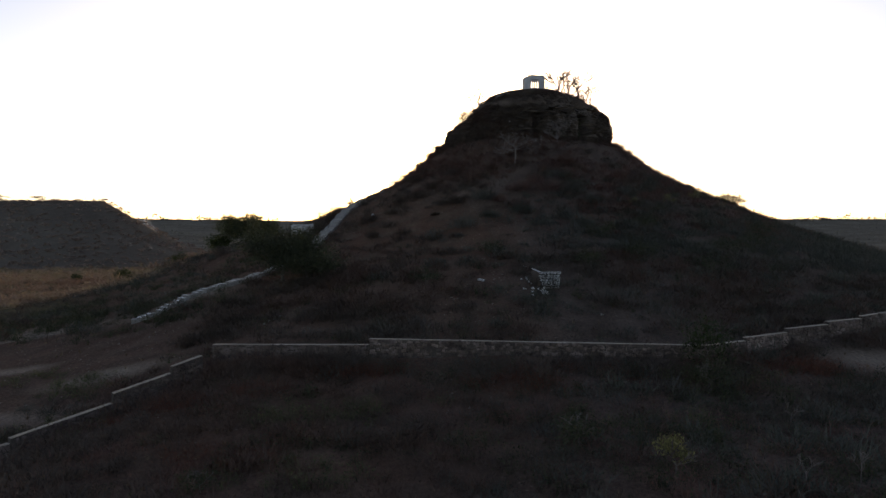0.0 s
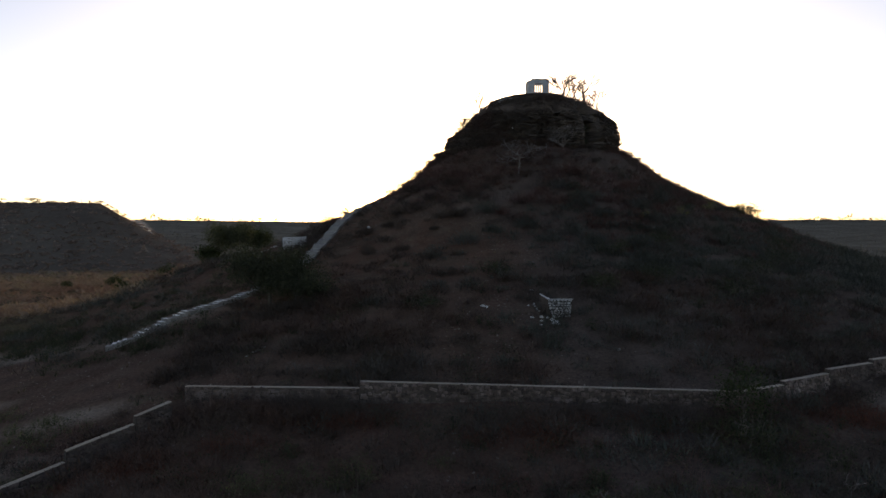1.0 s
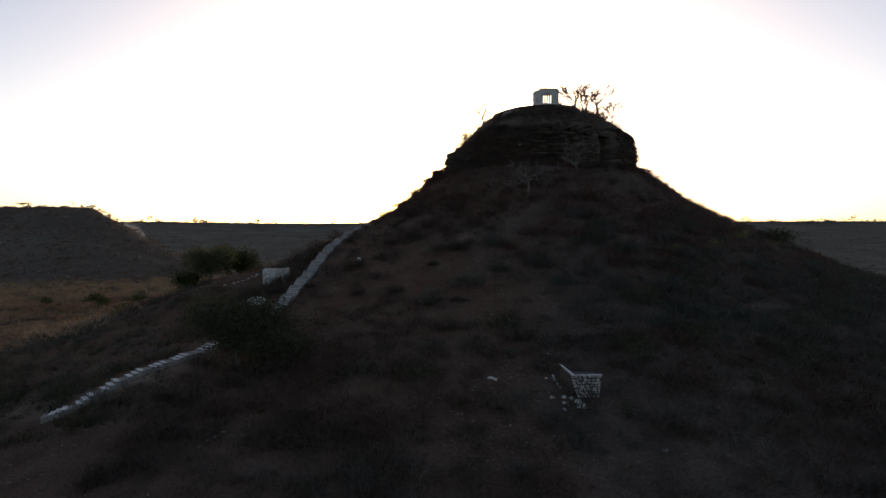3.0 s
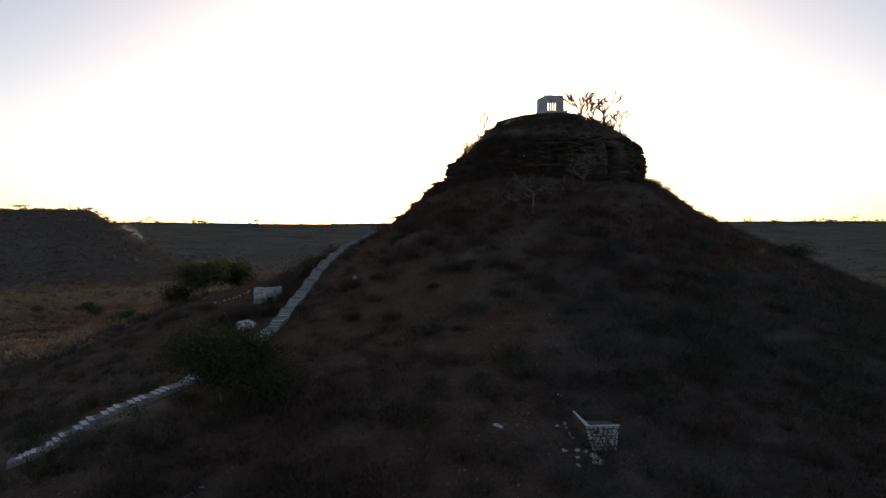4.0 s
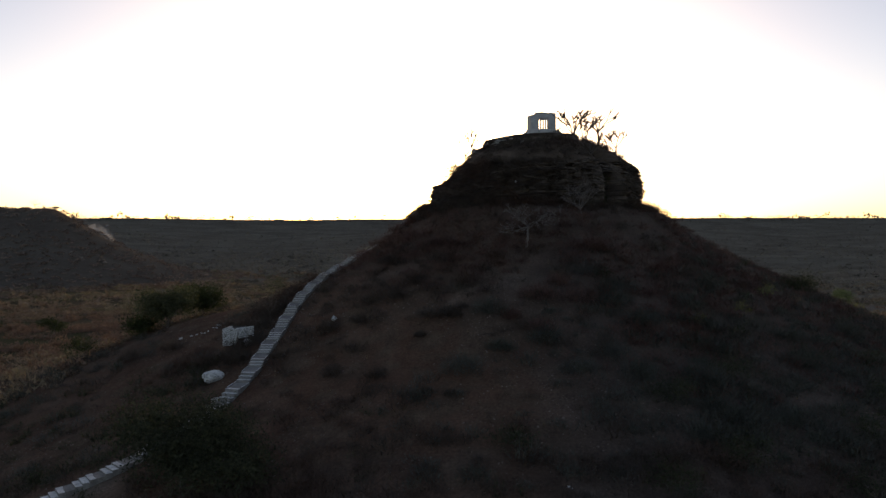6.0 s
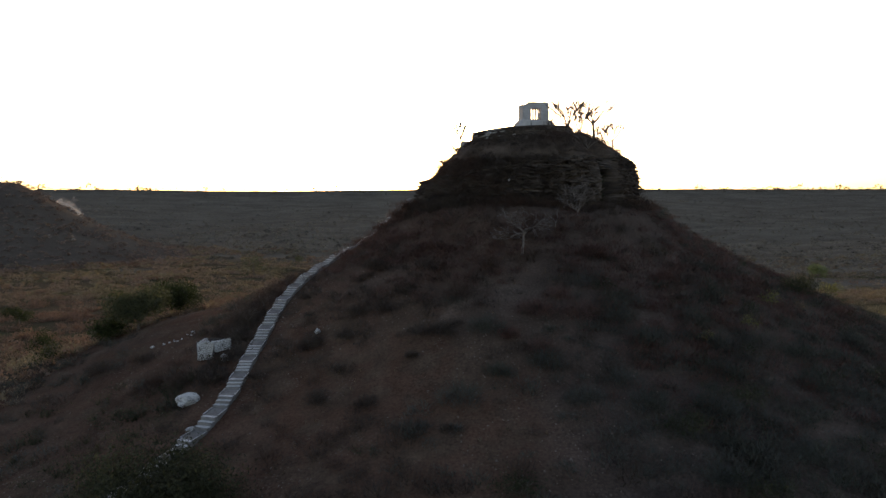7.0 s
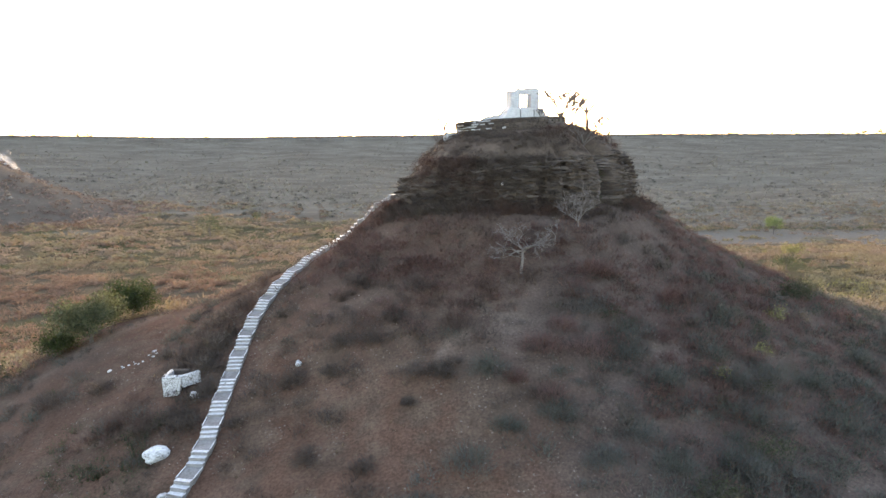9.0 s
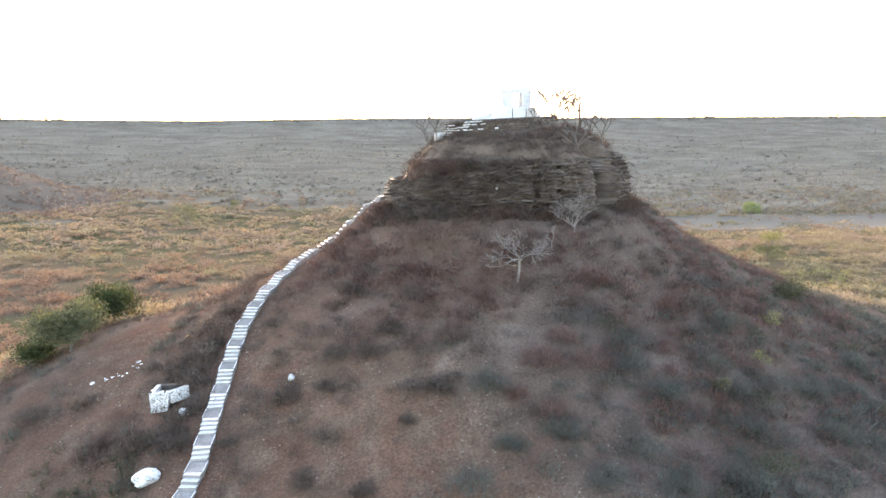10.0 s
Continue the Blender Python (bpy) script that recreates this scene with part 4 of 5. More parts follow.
for i in range(5):
    share("capstone_slab", slab_meshes[i], Matrix.Translation((KX + (11.6 - 0.3 * i) * math.cos(-0.93), KY + (11.6 - 0.3 * i) * math.sin(-0.93), 38.7 + 0.24 * i)) @ pose(0, 0, 0, rs.uniform(-3, 3), rs.uniform(-3, 3), math.degrees(-0.93) + 90) @ Matrix.Diagonal((1.5, 3.0, 1.1, 1)), outcrop)

# ---- the stairway up the hill ----
stairs = empty("stairway", Matrix(), "long whitewashed stone stairway with landings climbing the hillside", "stairs")
WIDE = 1.25


def on_stair(s):
    x, y, z = (float(np.interp(s, fine_s, f)) for f in (fx, fy, fz))
    x2, y2 = (float(np.interp(s + 0.3, fine_s, f)) for f in (fx, fy))
    x1, y1 = (float(np.interp(s - 0.3, fine_s, f)) for f in (fx, fy))
    yaw = math.atan2(-(x2 - x1), y2 - y1)
    return x - 0.14 * math.cos(yaw), y - 0.14 * math.sin(yaw), z, math.degrees(yaw)


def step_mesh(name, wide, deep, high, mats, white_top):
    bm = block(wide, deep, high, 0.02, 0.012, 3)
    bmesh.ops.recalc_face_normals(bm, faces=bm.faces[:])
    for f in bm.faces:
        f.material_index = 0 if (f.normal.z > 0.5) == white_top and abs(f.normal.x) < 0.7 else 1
    me = bpy.data.meshes.new(name)
    bm.to_mesh(me)
    bm.free()
    for m in mats:
        me.materials.append(m)
    return me


# tops whitewashed, risers and ends greyer: sky light and shade painted by face
STEP = [step_mesh("step", WIDE * w, 0.45, 1.0, (M_STEP, M_SHADED_RISER), True) for w in (1.0, 1.03, 0.97)]
LAND = step_mesh("landing", WIDE, 1.0, 1.0, (M_STEP, M_LANDING), False)
KERB = step_mesh("kerb", 0.065, 1.0, 1.0, (M_STEP, M_LANDING), True)
s, rs, total = 0.3, random.Random(2), float(arc[-1])
while s < total - 1.2:
    n = 4 if s > 24 else 3
    land = 1.3 if 10 < s < 52 else 0.55
    tread = 0.42
    length = land + n * tread
    z0, z1 = float(np.interp(s, fine_s, fz)), float(np.interp(s + length, fine_s, fz))
    z_land = z0 + (z1 - z0) * 0.22 * land / 1.55
    x, y, _, yaw = on_stair(s + land / 2)
    slope = math.degrees(math.atan2(z_land - z0, land))
    base = pose(x, y, (z0 + z_land) / 2 - 0.5, slope, 0, yaw)
    stretch = Matrix.Diagonal((1, land + 0.06, 0.5, 1))
    slab = share("landing", LAND, base @ stretch, stairs)
    for side in (-1, 1) if s > 14 else ():
        share("kerb", KERB, stretch.inverted() @ Matrix.Translation((side * (WIDE / 2 + 0.03), 0, 0.03)) @ Matrix.Diagonal((1, land + 0.08, 0.56, 1)), slab)
    for i in range(n):
        x, y, _, yaw = on_stair(s + land + (i + 0.5) * tread)
        top = z_land + (z1 - z_land) * (i + 1) / n
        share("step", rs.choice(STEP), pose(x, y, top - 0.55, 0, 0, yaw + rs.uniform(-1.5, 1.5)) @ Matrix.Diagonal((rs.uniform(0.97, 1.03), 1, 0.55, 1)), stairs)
    s += length

# ---- boundary wall at the foot ----
WALL_THICK = 0.3
face_stones = stone_meshes("wall_stone", 0.36, 0.12, 0.22, M_RUBBLE, 8, 0.018)


def boundary_wall(ax, ay, az_, bx_, by_, bz, label, separate):
    """A straight run of rubble wall from a to b with its top between the two heights."""
    length = math.hypot(bx_ - ax, by_ - ay)
    yaw = math.degrees(math.atan2(by_ - ay, bx_ - ax))
    bed = min(ground_z(ax, ay), ground_z(bx_, by_), ground_z((ax + bx_) / 2, (ay + by_) / 2)) - 0.5
    wall = empty("boundary_wall", pose(ax, ay, bed, 0, 0, yaw), label, "wall", "stepped boundary wall")
    bm = bmesh.new()
    n = max(2, int(length / 1.2))
    for i in range(n + 1):
        u = i / n
        top = az_ + (bz - az_) * u - bed - 0.06
        for yy, zz in ((-1, 0), (1, 0), (1, top), (-1, top)):
            bm.verts.new((u * length, yy * WALL_THICK / 2, zz))
    bm.verts.ensure_lookup_table()
    for i in range(n):
        for e in range(4):
            bm.faces.new([bm.verts[q] for q in (i * 4 + e, i * 4 + (e + 1) % 4, i * 4 + 4 + (e + 1) % 4, i * 4 + 4 + e)])
    bm.faces.new([bm.verts[q] for q in (0, 1, 2, 3)])
    bm.faces.new([bm.verts[q] for q in (n * 4, n * 4 + 1, n * 4 + 2, n * 4 + 3)])
    body = part("wall_body", bm, M_MORTAR, wall)
    pitch = math.degrees(math.atan2(bz - az_, length))
    cap_n = max(1, round(length / 2.2))
    for i in range(cap_n):
        u = (i + 0.5) / cap_n
        ob = part("coping", block(length / cap_n - 0.012, WALL_THICK + 0.04, 0.045, 0.014, 0.008, i + int(ax * 10)), M_COPING, wall, "pale cement coping slab")
        ob.matrix_basis = pose(u * length, 0, az_ + (bz - az_) * u - bed - 0.058, 0, -pitch)
    r, joined = random.Random(int(ax * 31)), bmesh.new()
    down, single = 0.0, 0
    for row in range(11):
        high, x = r.uniform(0.10, 0.26), 0.02
        while x < length - 0.12:
            wide = min(r.choice((0.14, 0.2, 0.26, 0.34, 0.52)) * r.uniform(0.85, 1.15), length - x)
            u = (x + wide / 2) / length
            z = az_ + (bz - az_) * u - bed - 0.065 - down - high
            low_z = max(ground_z(ax + (bx_ - ax) * u, ay + (by_ - ay) * u) - bed - 0.1, 0)
            m = pose(x + wide / 2, -WALL_THICK / 2 - r.uniform(-0.025, 0.025), z + r.uniform(-0.06, 0.05), r.uniform(-6, 6), r.uniform(-18, 18), r.uniform(-5, 5)) @ Matrix.Diagonal((wide / 0.36, 1, high * r.uniform(0.8, 1.15) / 0.21, 1))
            x += wide
            if z < low_z - 0.15 or r.random() < 0.12:
                continue
            single += 1
            if separate and single <= 300:
                share("wall_stone", r.choice(face_stones), m, body)
            else:
                old = len(joined.verts)
                joined.from_mesh(r.choice(face_stones))
                joined.verts.ensure_lookup_table()
                bmesh.ops.transform(joined, matrix=m, verts=joined.verts[old:])
        down += high
    if len(joined.verts):
        tagged(part("stone_facing", joined, M_RUBBLE, body), kind="stuff")
    else:
        joined.free()
    return wall


WALL_LABEL = "grey rubble stone boundary wall with a pale coping"
boundary_wall(-5.0, 41.3, 11.95, 17.0, 39.1, 11.85, WALL_LABEL, True)
boundary_wall(-16.1, 42.7, 11.35, -5.02, 41.3, 11.55, WALL_LABEL + ", a lower run", False)
boundary_wall(17.0, 39.12, 11.85, 19.85, 40.1, 12.0, WALL_LABEL + " at a bend", False)
for ax, ay, az_, bx_, by_, bz in ((19.87, 40.1, 12.2, 23.6, 41.9, 12.3), (23.62, 41.9, 12.55, 27.4, 43.5, 12.65), (27.42, 43.5, 12.85, 30.7, 44.8, 12.92), (30.72, 44.8, 13.1, 38.0, 48.0, 13.5)):
    boundary_wall(ax, ay, az_, bx_, by_, bz, WALL_LABEL + " stepping uphill", False)
boundary_wall(-17.2, 38.5, 10.6, -16.0, 40.3, 11.0, WALL_LABEL + " stepping downhill", False)
boundary_wall(-19.55, 36.0, 9.5, -17.2, 38.45, 10.2, WALL_LABEL + " stepping downhill", False)
boundary_wall(-22.3, 31.3, 8.3, -19.55, 35.95, 8.95, WALL_LABEL + " stepping downhill", False)
boundary_wall(-27.5, 22.5, 7.6, -22.3, 31.25, 8.05, WALL_LABEL + " stepping downhill", False)


# ---- whitewashed masonry and stones on the slope ----
def painted_stone(x, y, sx, sy, sz, seed, label, group="", material=M_WHITE_STONE):
    bm = boulder(sx, sy, sz, seed, 3 if max(sx, sy) > 1.2 else 2 if max(sx, sy) > 0.4 else 1, 0.26)
    ob = part("painted_stone", bm, material, None)
    ob.matrix_basis = pose(x, y, ground_z(x, y) - 0.04 * max(sx, 1), 0, 0, seed * 47 % 360)
    return tagged(ob, label, "stone", group)


stand = empty("masonry_stand", pose(8.9, 51.7, ground_z(8.9, 51.2) - 0.25, 0, 0, 5), "whitewashed dry-stone stand with a tapering wing wall", "masonry")
bm = block(1.8, 1.3, 1.5, 0.06, 0.03, 3)
for v in bm.verts:
    if v.co.z < 0.5:
        v.co.x = v.co.x * 0.7 + 0.1
part("core", bm, M_DARK, stand)
small_me = stone_meshes("stone", 1.0, 0.2, 1.0, M_WHITE_STONE, 8, 0.05)
rs, z = random.Random(8), 0.02
while z < 1.46:
    tall = min(rs.uniform(0.13, 0.25), 1.52 - z)
    lean_in = (1 - z / 1.5) ** 1.4
    x, end = -0.98 + 0.42 * lean_in, 0.96 - 0.2 * lean_in
    while x < end - 0.08:
        wide = min(rs.uniform(0.14, 0.4), end - x)
        share("stone", rs.choice(small_me), pose(x + wide / 2, -0.64 + rs.uniform(-0.03, 0.03), z + rs.uniform(-0.015, 0.015), rs.uniform(-8, 8), rs.uniform(-12, 12), rs.uniform(-8, 8)) @ Matrix.Diagonal((wide * rs.uniform(0.7, 1.0), 1, tall * rs.uniform(0.7, 0.98), 1)), stand)
        x += wide
    z += tall
part("coping", block(1.95, 0.2, 0.06, 0.015, 0.01, 5), M_WHITE, stand).matrix_basis = pose(0.02, -0.64, 1.53)
bm = block(0.24, 2.3, 1.1, 0.03, 0.03, 11, cuts=3)
for v in bm.verts:
    back = (v.co.y + 1.15) / 2.3
    v.co.x *= 1 - 0.55 * back
    v.co.z += 0.22 * back
part("wing_wall", bm, M_ROCK, stand, "tapering dark rubble wing wall").matrix_basis = pose(-0.9, 0.52, 0.44, 0, 0, 3)
bm = block(0.2, 2.3, 0.05, 0.01, 0.01, 12, cuts=3)
for v in bm.verts:
    back = (v.co.y + 1.15) / 2.3
    v.co.x *= 1 - 0.5 * back
    v.co.z += 0.22 * back
part("wing_coping", bm, M_WHITE_STONE, stand).matrix_basis = pose(-0.9, 0.52, 1.545, 0, 0, 3)
for x, y in ((7.57, 56.93), (7.7, 56.77), (7.31, 53.59), (7.35, 53.11), (7.42, 52.52), (7.54, 52.11), (7.45, 52.3), (6.87, 53.45), (6.78, 51.06), (6.9, 51.03), (7.52, 50.98), (7.47, 50.47), (7.36, 49.99), (8.0, 50.9), (8.32, 50.6), (8.45, 50.4), (8.62, 50.2), (8.74, 50.05), (8.29, 50.1), (8.55, 50.0), (3.23, 53.83), (3.53, 53.57)):
    painted_stone(x, y, rs.uniform(0.16, 0.44), rs.uniform(0.14, 0.3), rs.uniform(0.12, 0.28), rs.randrange(99), "small whitewashed stone fallen from the stand", "whitewashed stones")

hut = empty("masonry_hut", pose(-20.35, 87.0, ground_z(-20.6, 86.3) + 0.05, 0, 0, -6), "whitewashed roofless stone enclosure beside the stairway", "masonry")
bm = block(1.75, 0.42, 1.85, 0.05, 0.03, 6)
for v in bm.verts:
    if v.co.x > 0.5 and v.co.z < 0.9:
        v.co.x -= 0.35
        v.co.z += 0.15
part("front_wall", bm, M_PAINTED, hut).matrix_basis = pose(-0.25, -0.6, -0.12)
part("side_wall", block(0.4, 1.55, 1.75, 0.05, 0.04, 7), M_PAINTED, hut).matrix_basis = pose(-0.93, 0.39, 0.0)
bm = block(1.55, 0.42, 1.05, 0.06, 0.05, 8)
for v in bm.verts:
    if v.co.x > 0.5:
        v.co.z += 0.12
part("wing_wall", bm, M_PAINTED, hut, "whitewashed wing wall running back uphill").matrix_basis = pose(1.1, -0.1, 0.72, 0, 0, 40)
part("rear_wall", block(1.6, 0.35, 1.2, 0.05, 0.04, 9), M_MORTAR, hut).matrix_basis = pose(-0.2, 1.1, 0.55)
part("earth_fill", block(1.3, 1.2, 1.3, 0.02, 0.02, 10), M_CAPSOIL, hut).matrix_basis = pose(-0.1, 0.25, 0.05)
for i in range(9):
    part("loose_stone", boulder(0.3, 0.3, 0.2, 70 + i, 1), M_WHITE_STONE if i % 3 else M_RUBBLE, hut).matrix_basis = pose(-0.98 + i * 0.19, -0.6 + 0.05 * (i % 2), 1.66 - (0.1 if i == 3 else 0))
painted_stone(-19.85, 78.5, 1.8, 1.2, 1.15, 4, "large whitewashed boulder beside the stairway")
painted_stone(-18.5, 84.6, 0.75, 0.6, 0.75, 7, "whitewashed boulder beside the stone enclosure")
mark = part("painted_stone", boulder(0.3, 0.3, 0.3, 21, 1, 0.2), M_WHITE, None)
mark.matrix_basis = pose(10.1, 92.45, 37.25)
tagged(mark, "small whitewashed stone wedged in the cliff", "stone")
painted_stone(-9.7, 84.5, 0.62, 0.5, 0.5, 9, "lone whitewashed stone on the open slope")
painted_stone(-18.3, 74.4, 0.7, 0.5, 0.35, 12, "dusty whitewashed stone beside the stairway")
for x, y, q in ((-29.6, 96.1, 0.6), (-28.5, 96.35, 0.35), (-28.2, 96.0, 0.3), (-27.7, 96.13, 0.35), (-27.05, 95.98, 0.3), (-26.6, 95.6, 0.3), (-26.25, 95.8, 0.35), (-25.35, 96.2, 0.4), (-25.6, 97.4, 0.45), (-25.15, 96.7, 0.35), (-26.0, 96.9, 0.3), (-27.4, 96.6, 0.28)):
    painted_stone(x, y, q * 1.1, q * 0.6, q * 0.5, int(x * 7) % 90, "small whitewashed stone in a row on the bare shoulder", "whitewashed row stones")
for x, y, q in ((-14.9, 50.8, 0.3), (-14.6, 51.3, 0.26), (-14.45, 51.5, 0.2), (-14.3, 51.7, 0.26), (-14.1, 51.9, 0.2), (-13.9, 52.1, 0.28), (12.0, 46.0, 0.35), (0.6, 37.0, 0.28)):
    painted_stone(x, y, q * 1.2, q * 0.8, q * 0.6, int(abs(x) * 13) % 90, "small pale stone on the scrub slope", "pale stones", M_LANDING)


# ---- trees ----
def limb_tubes(bm, start, way, length, radius, depth, r, droop=0.0, sides=5, bend=0.35, forks=(2, 3), shrink=0.68, thin=0.018):
    """A tapering crooked branch with its forks, as tubes in bm."""
    radius = max(radius, thin)
    p, d, here = Vector(start), Vector(way).normalized(), []
    steps, taper = (3 if depth > 0 else 2), (0.45 if radius > thin * 1.3 else 0.08)
    for i in range(steps + 1):
        u = i / steps
        here.append((p.copy(), d.copy(), radius * (1 - taper * u)))
        d = (d + Vector((r.uniform(-1, 1), r.uniform(-1, 1), r.uniform(-0.7, 0.8))) * bend - Vector((0, 0, droop))).normalized()
        p = p + d * (length / steps)
    prev = None
    n = sides if radius > 0.045 else 3
    for q, w, rad in here:
        side = w.orthogonal().normalized()
        up = w.cross(side)
        ring = [bm.verts.new(q + (side * math.cos(6.2832 * k / n) + up * math.sin(6.2832 * k / n)) * rad) for k in range(n)]
        if prev:
            for k in range(n):
                bm.faces.new((prev[k], prev[(k + 1) % n], ring[(k + 1) % n], ring[k]))
        prev = ring
    tips = [here[-1][0]]
    if depth > 0:
        for i in range(r.randint(*forks)):
            q, w, rad = here[-1] if i < 2 else here[-2]
            turn = Vector((r.uniform(-1, 1), r.uniform(-1, 1), r.uniform(-0.25, 0.7)))
            tips += limb_tubes(bm, q, (w * 0.8 + turn * 0.85), length * shrink * r.uniform(0.75, 1.15), rad * 0.72, depth - 1, r, droop, sides, bend, forks, shrink, thin)
    return tips


def bare_tree(x, y, high, seed, label, material=M_BARK, z=None, limbs=5, spread=0.9, depth=3, trunk_h=0.35, lean=(0, 0), thick=0.035, group="", thin=0.022, bend=0.3, reach=0.30, rise=0.8):
    r = random.Random(seed)
    tree = empty("bare_tree", pose(x, y, (ground_z(x, y) if z is None else z) - 0.1), label, "tree", group)
    bm = bmesh.new()
    th = high * trunk_h
    top = limb_tubes(bm, (0, 0, 0), (lean[0], lean[1], 1), th, high * thick, 0, r, 0, 7, 0.16)[0]
    trunk = part("trunk", bm, material, tree, smooth=True)
    for i in range(limbs):
        bm = bmesh.new()
        a = 6.2832 * (i + r.uniform(-0.3, 0.3)) / limbs
        limb_tubes(bm, top * r.uniform(0.75, 1.0), (math.cos(a) * spread, math.sin(a) * spread, rise * r.uniform(0.63, 1.37)), high * reach, high * thick * 0.5, depth, r, 0.02, 5, bend, (2, 3), 0.7, thin)
        part("limb", bm, material, trunk, smooth=True)
    return tree


def leafy_tree(x, y, high, radius, seed, label, name="tree", leaf=M_LEAF, leaves=2600, size=0.28, z=None, trunk_h=0.3, flat=0.8, group="", lobes=9, floor_=0.25):
    r, g = random.Random(seed), np.random.default_rng(seed)
    tree = empty(name, pose(x, y, (ground_z(x, y) if z is None else z) - 0.1), label, "tree" if name == "tree" else "shrub", group)
    bm = bmesh.new()
    top = limb_tubes(bm, (0, 0, 0), (0, 0, 1), high * trunk_h, high * 0.03, 0, r, 0, 7, 0.15)[0]
    trunk = part("trunk", bm, M_BARK, tree, smooth=True)
    for i in range(5):
        bm = bmesh.new()
        a = 6.2832 * i / 5 + r.uniform(-0.4, 0.4)
        limb_tubes(bm, top, (math.cos(a) * 0.8, math.sin(a) * 0.8, 0.8), high * 0.26, high * 0.014, 2, r)
        part("limb", bm, M_BARK, trunk, smooth=True)
    tris = []
    for i in range(lobes):
        a, q = 6.2832 * i / lobes + r.uniform(-0.4, 0.4), (0 if i == 0 else r.uniform(0.35, 0.72))
        c = np.array([math.cos(a) * q * radius, math.sin(a) * q * radius, high * (floor_ + (1 - floor_) * r.uniform(0.35, 0.72) * (1 - 0.35 * q))])
        n = leaves // lobes
        d = g.normal(size=(n, 3))
        d /= np.linalg.norm(d, axis=1, keepdims=True)
        shell = g.random((n, 1)) ** (0.4 if name == "tree" else 0.75) * radius * r.uniform(0.36, 0.55) * (1 if name == "tree" else 1.3)
        shell = shell * (1 + 0.25 * np.sin(d[:, :1] * 5 + i) * np.cos(d[:, 1:2] * 6))
        ctr = c + d * shell * np.array([1, 1, flat])
        ctr[:, 2] = np.maximum(ctr[:, 2], (0.12 if floor_ > 0 else 0.03) * high)
        u, v = g.normal(size=(n, 3)), g.normal(size=(n, 3))
        u /= np.linalg.norm(u, axis=1, keepdims=True)
        v /= np.linalg.norm(v, axis=1, keepdims=True)
        s = size * g.uniform(0.6, 1.4, (n, 1))
        tris.append(np.stack([ctr - u * s * 0.5, ctr + v * s * 0.45, ctr + u * s * 0.5], 1))
    v = np.concatenate(tris).reshape(-1, 3)
    ob = new("crown", raw_mesh("crown", v, np.arange(len(v)).reshape(-1, 3), leaf))
    ob.parent = tree
    return tree


# the hilltop's bare trees
def crest_tree(x, y, high, seed, label, **more):
    return bare_tree(x, y, high, seed, label, z=float(dome(x, y)), group="hilltop bare trees", **more)


for x, y, h, q, n, wide in ((19.1, 101.6, 4.7, 3, 5, 0.55), (19.8, 103.6, 4.0, 5, 4, 0.45), (21.1, 103.0, 4.0, 8, 4, 0.5), (23.7, 102.6, 3.2, 13, 4, 0.8)):
    crest_tree(x, y, h, q, "leafless grey tree on the hilltop terrace edge", limbs=n, thick=0.036, thin=0.06, trunk_h=0.12, spread=wide, depth=2, reach=0.44, bend=0.17, rise=1.3)
crest_tree(22.9, 103.0, 5.1, 12, "stout upright leafless tree on the cliff's rim", limbs=7, thick=0.046, thin=0.06, trunk_h=0.55, spread=1.0, depth=2, reach=0.34, bend=0.18, rise=0.9)
crest_tree(24.0, 99.4, 3.3, 17, "small forked leafless tree at the cliff's rim", limbs=3, thick=0.04, thin=0.06, trunk_h=0.38, lean=(0.1, 0), spread=0.7, depth=2, reach=0.42, bend=0.18, rise=1.0)
bare_tree(19.7, 96.7, 3.8, 10, "dark leafless tree leaning out from the cliff's rim", z=40.0, limbs=5, lean=(0.3, -0.05), thick=0.036, thin=0.045, trunk_h=0.4, spread=0.8, depth=2, reach=0.36, bend=0.2)
crest_tree(17.7, 104.0, 2.7, 31, "spindly leafless sapling beside the ruin", limbs=3, depth=2, thick=0.03, thin=0.045, spread=0.3, rise=1.3, bend=0.15)
crest_tree(5.0, 103.3, 4.0, 15, "thin leafless sapling on the crest", limbs=5, depth=2, thick=0.024, thin=0.048, spread=0.45, trunk_h=0.25, reach=0.36)
crest_tree(6.2, 103.6, 3.8, 18, "thin leafless sapling on the crest", limbs=5, depth=2, thick=0.024, thin=0.048, spread=0.4, trunk_h=0.25, reach=0.36)
bare_tree(27.0, 101.6, 1.6, 24, "small leafless shrub on the cliff's edge", z=38.9, limbs=4, depth=3, thick=0.03, thin=0.036)
# trees on the slope below the cliff
bare_tree(10.0, 84.9, 5.3, 42, "pale leafless flat-topped thorn tree on the slope", M_PALE_BARK, limbs=8, spread=1.7, depth=4, trunk_h=0.46, thick=0.028, thin=0.02, bend=0.45, reach=0.23, lean=(0.04, 0))
bare_tree(16.6, 88.4, 5.0, 47, "pale leafless many-stemmed tree at the foot of the cliff", M_PALE_BARK, limbs=9, spread=0.7, depth=4, trunk_h=0.12, thick=0.02, thin=0.016, bend=0.45, reach=0.27)
bare_tree(13.9, 87.0, 2.6, 51, "thin pale leafless sapling below the cliff", M_PALE_BARK, limbs=3, spread=0.5, depth=2, thick=0.018)
leafy_tree(-35.6, 107.0, 7.8, 3.8, 5, "broad olive green bushy tree on the shoulder", leaf=M_OLIVE, leaves=12000, size=0.32, flat=1.0, floor_=0.0, trunk_h=0.15, lobes=14, group="shoulder trees")
leafy_tree(-39.0, 106.6, 3.9, 2.4, 6, "dark green bush at the foot of the bushy tree", "shrub", leaves=3600, size=0.3, floor_=0.0, trunk_h=0.12, flat=0.9)
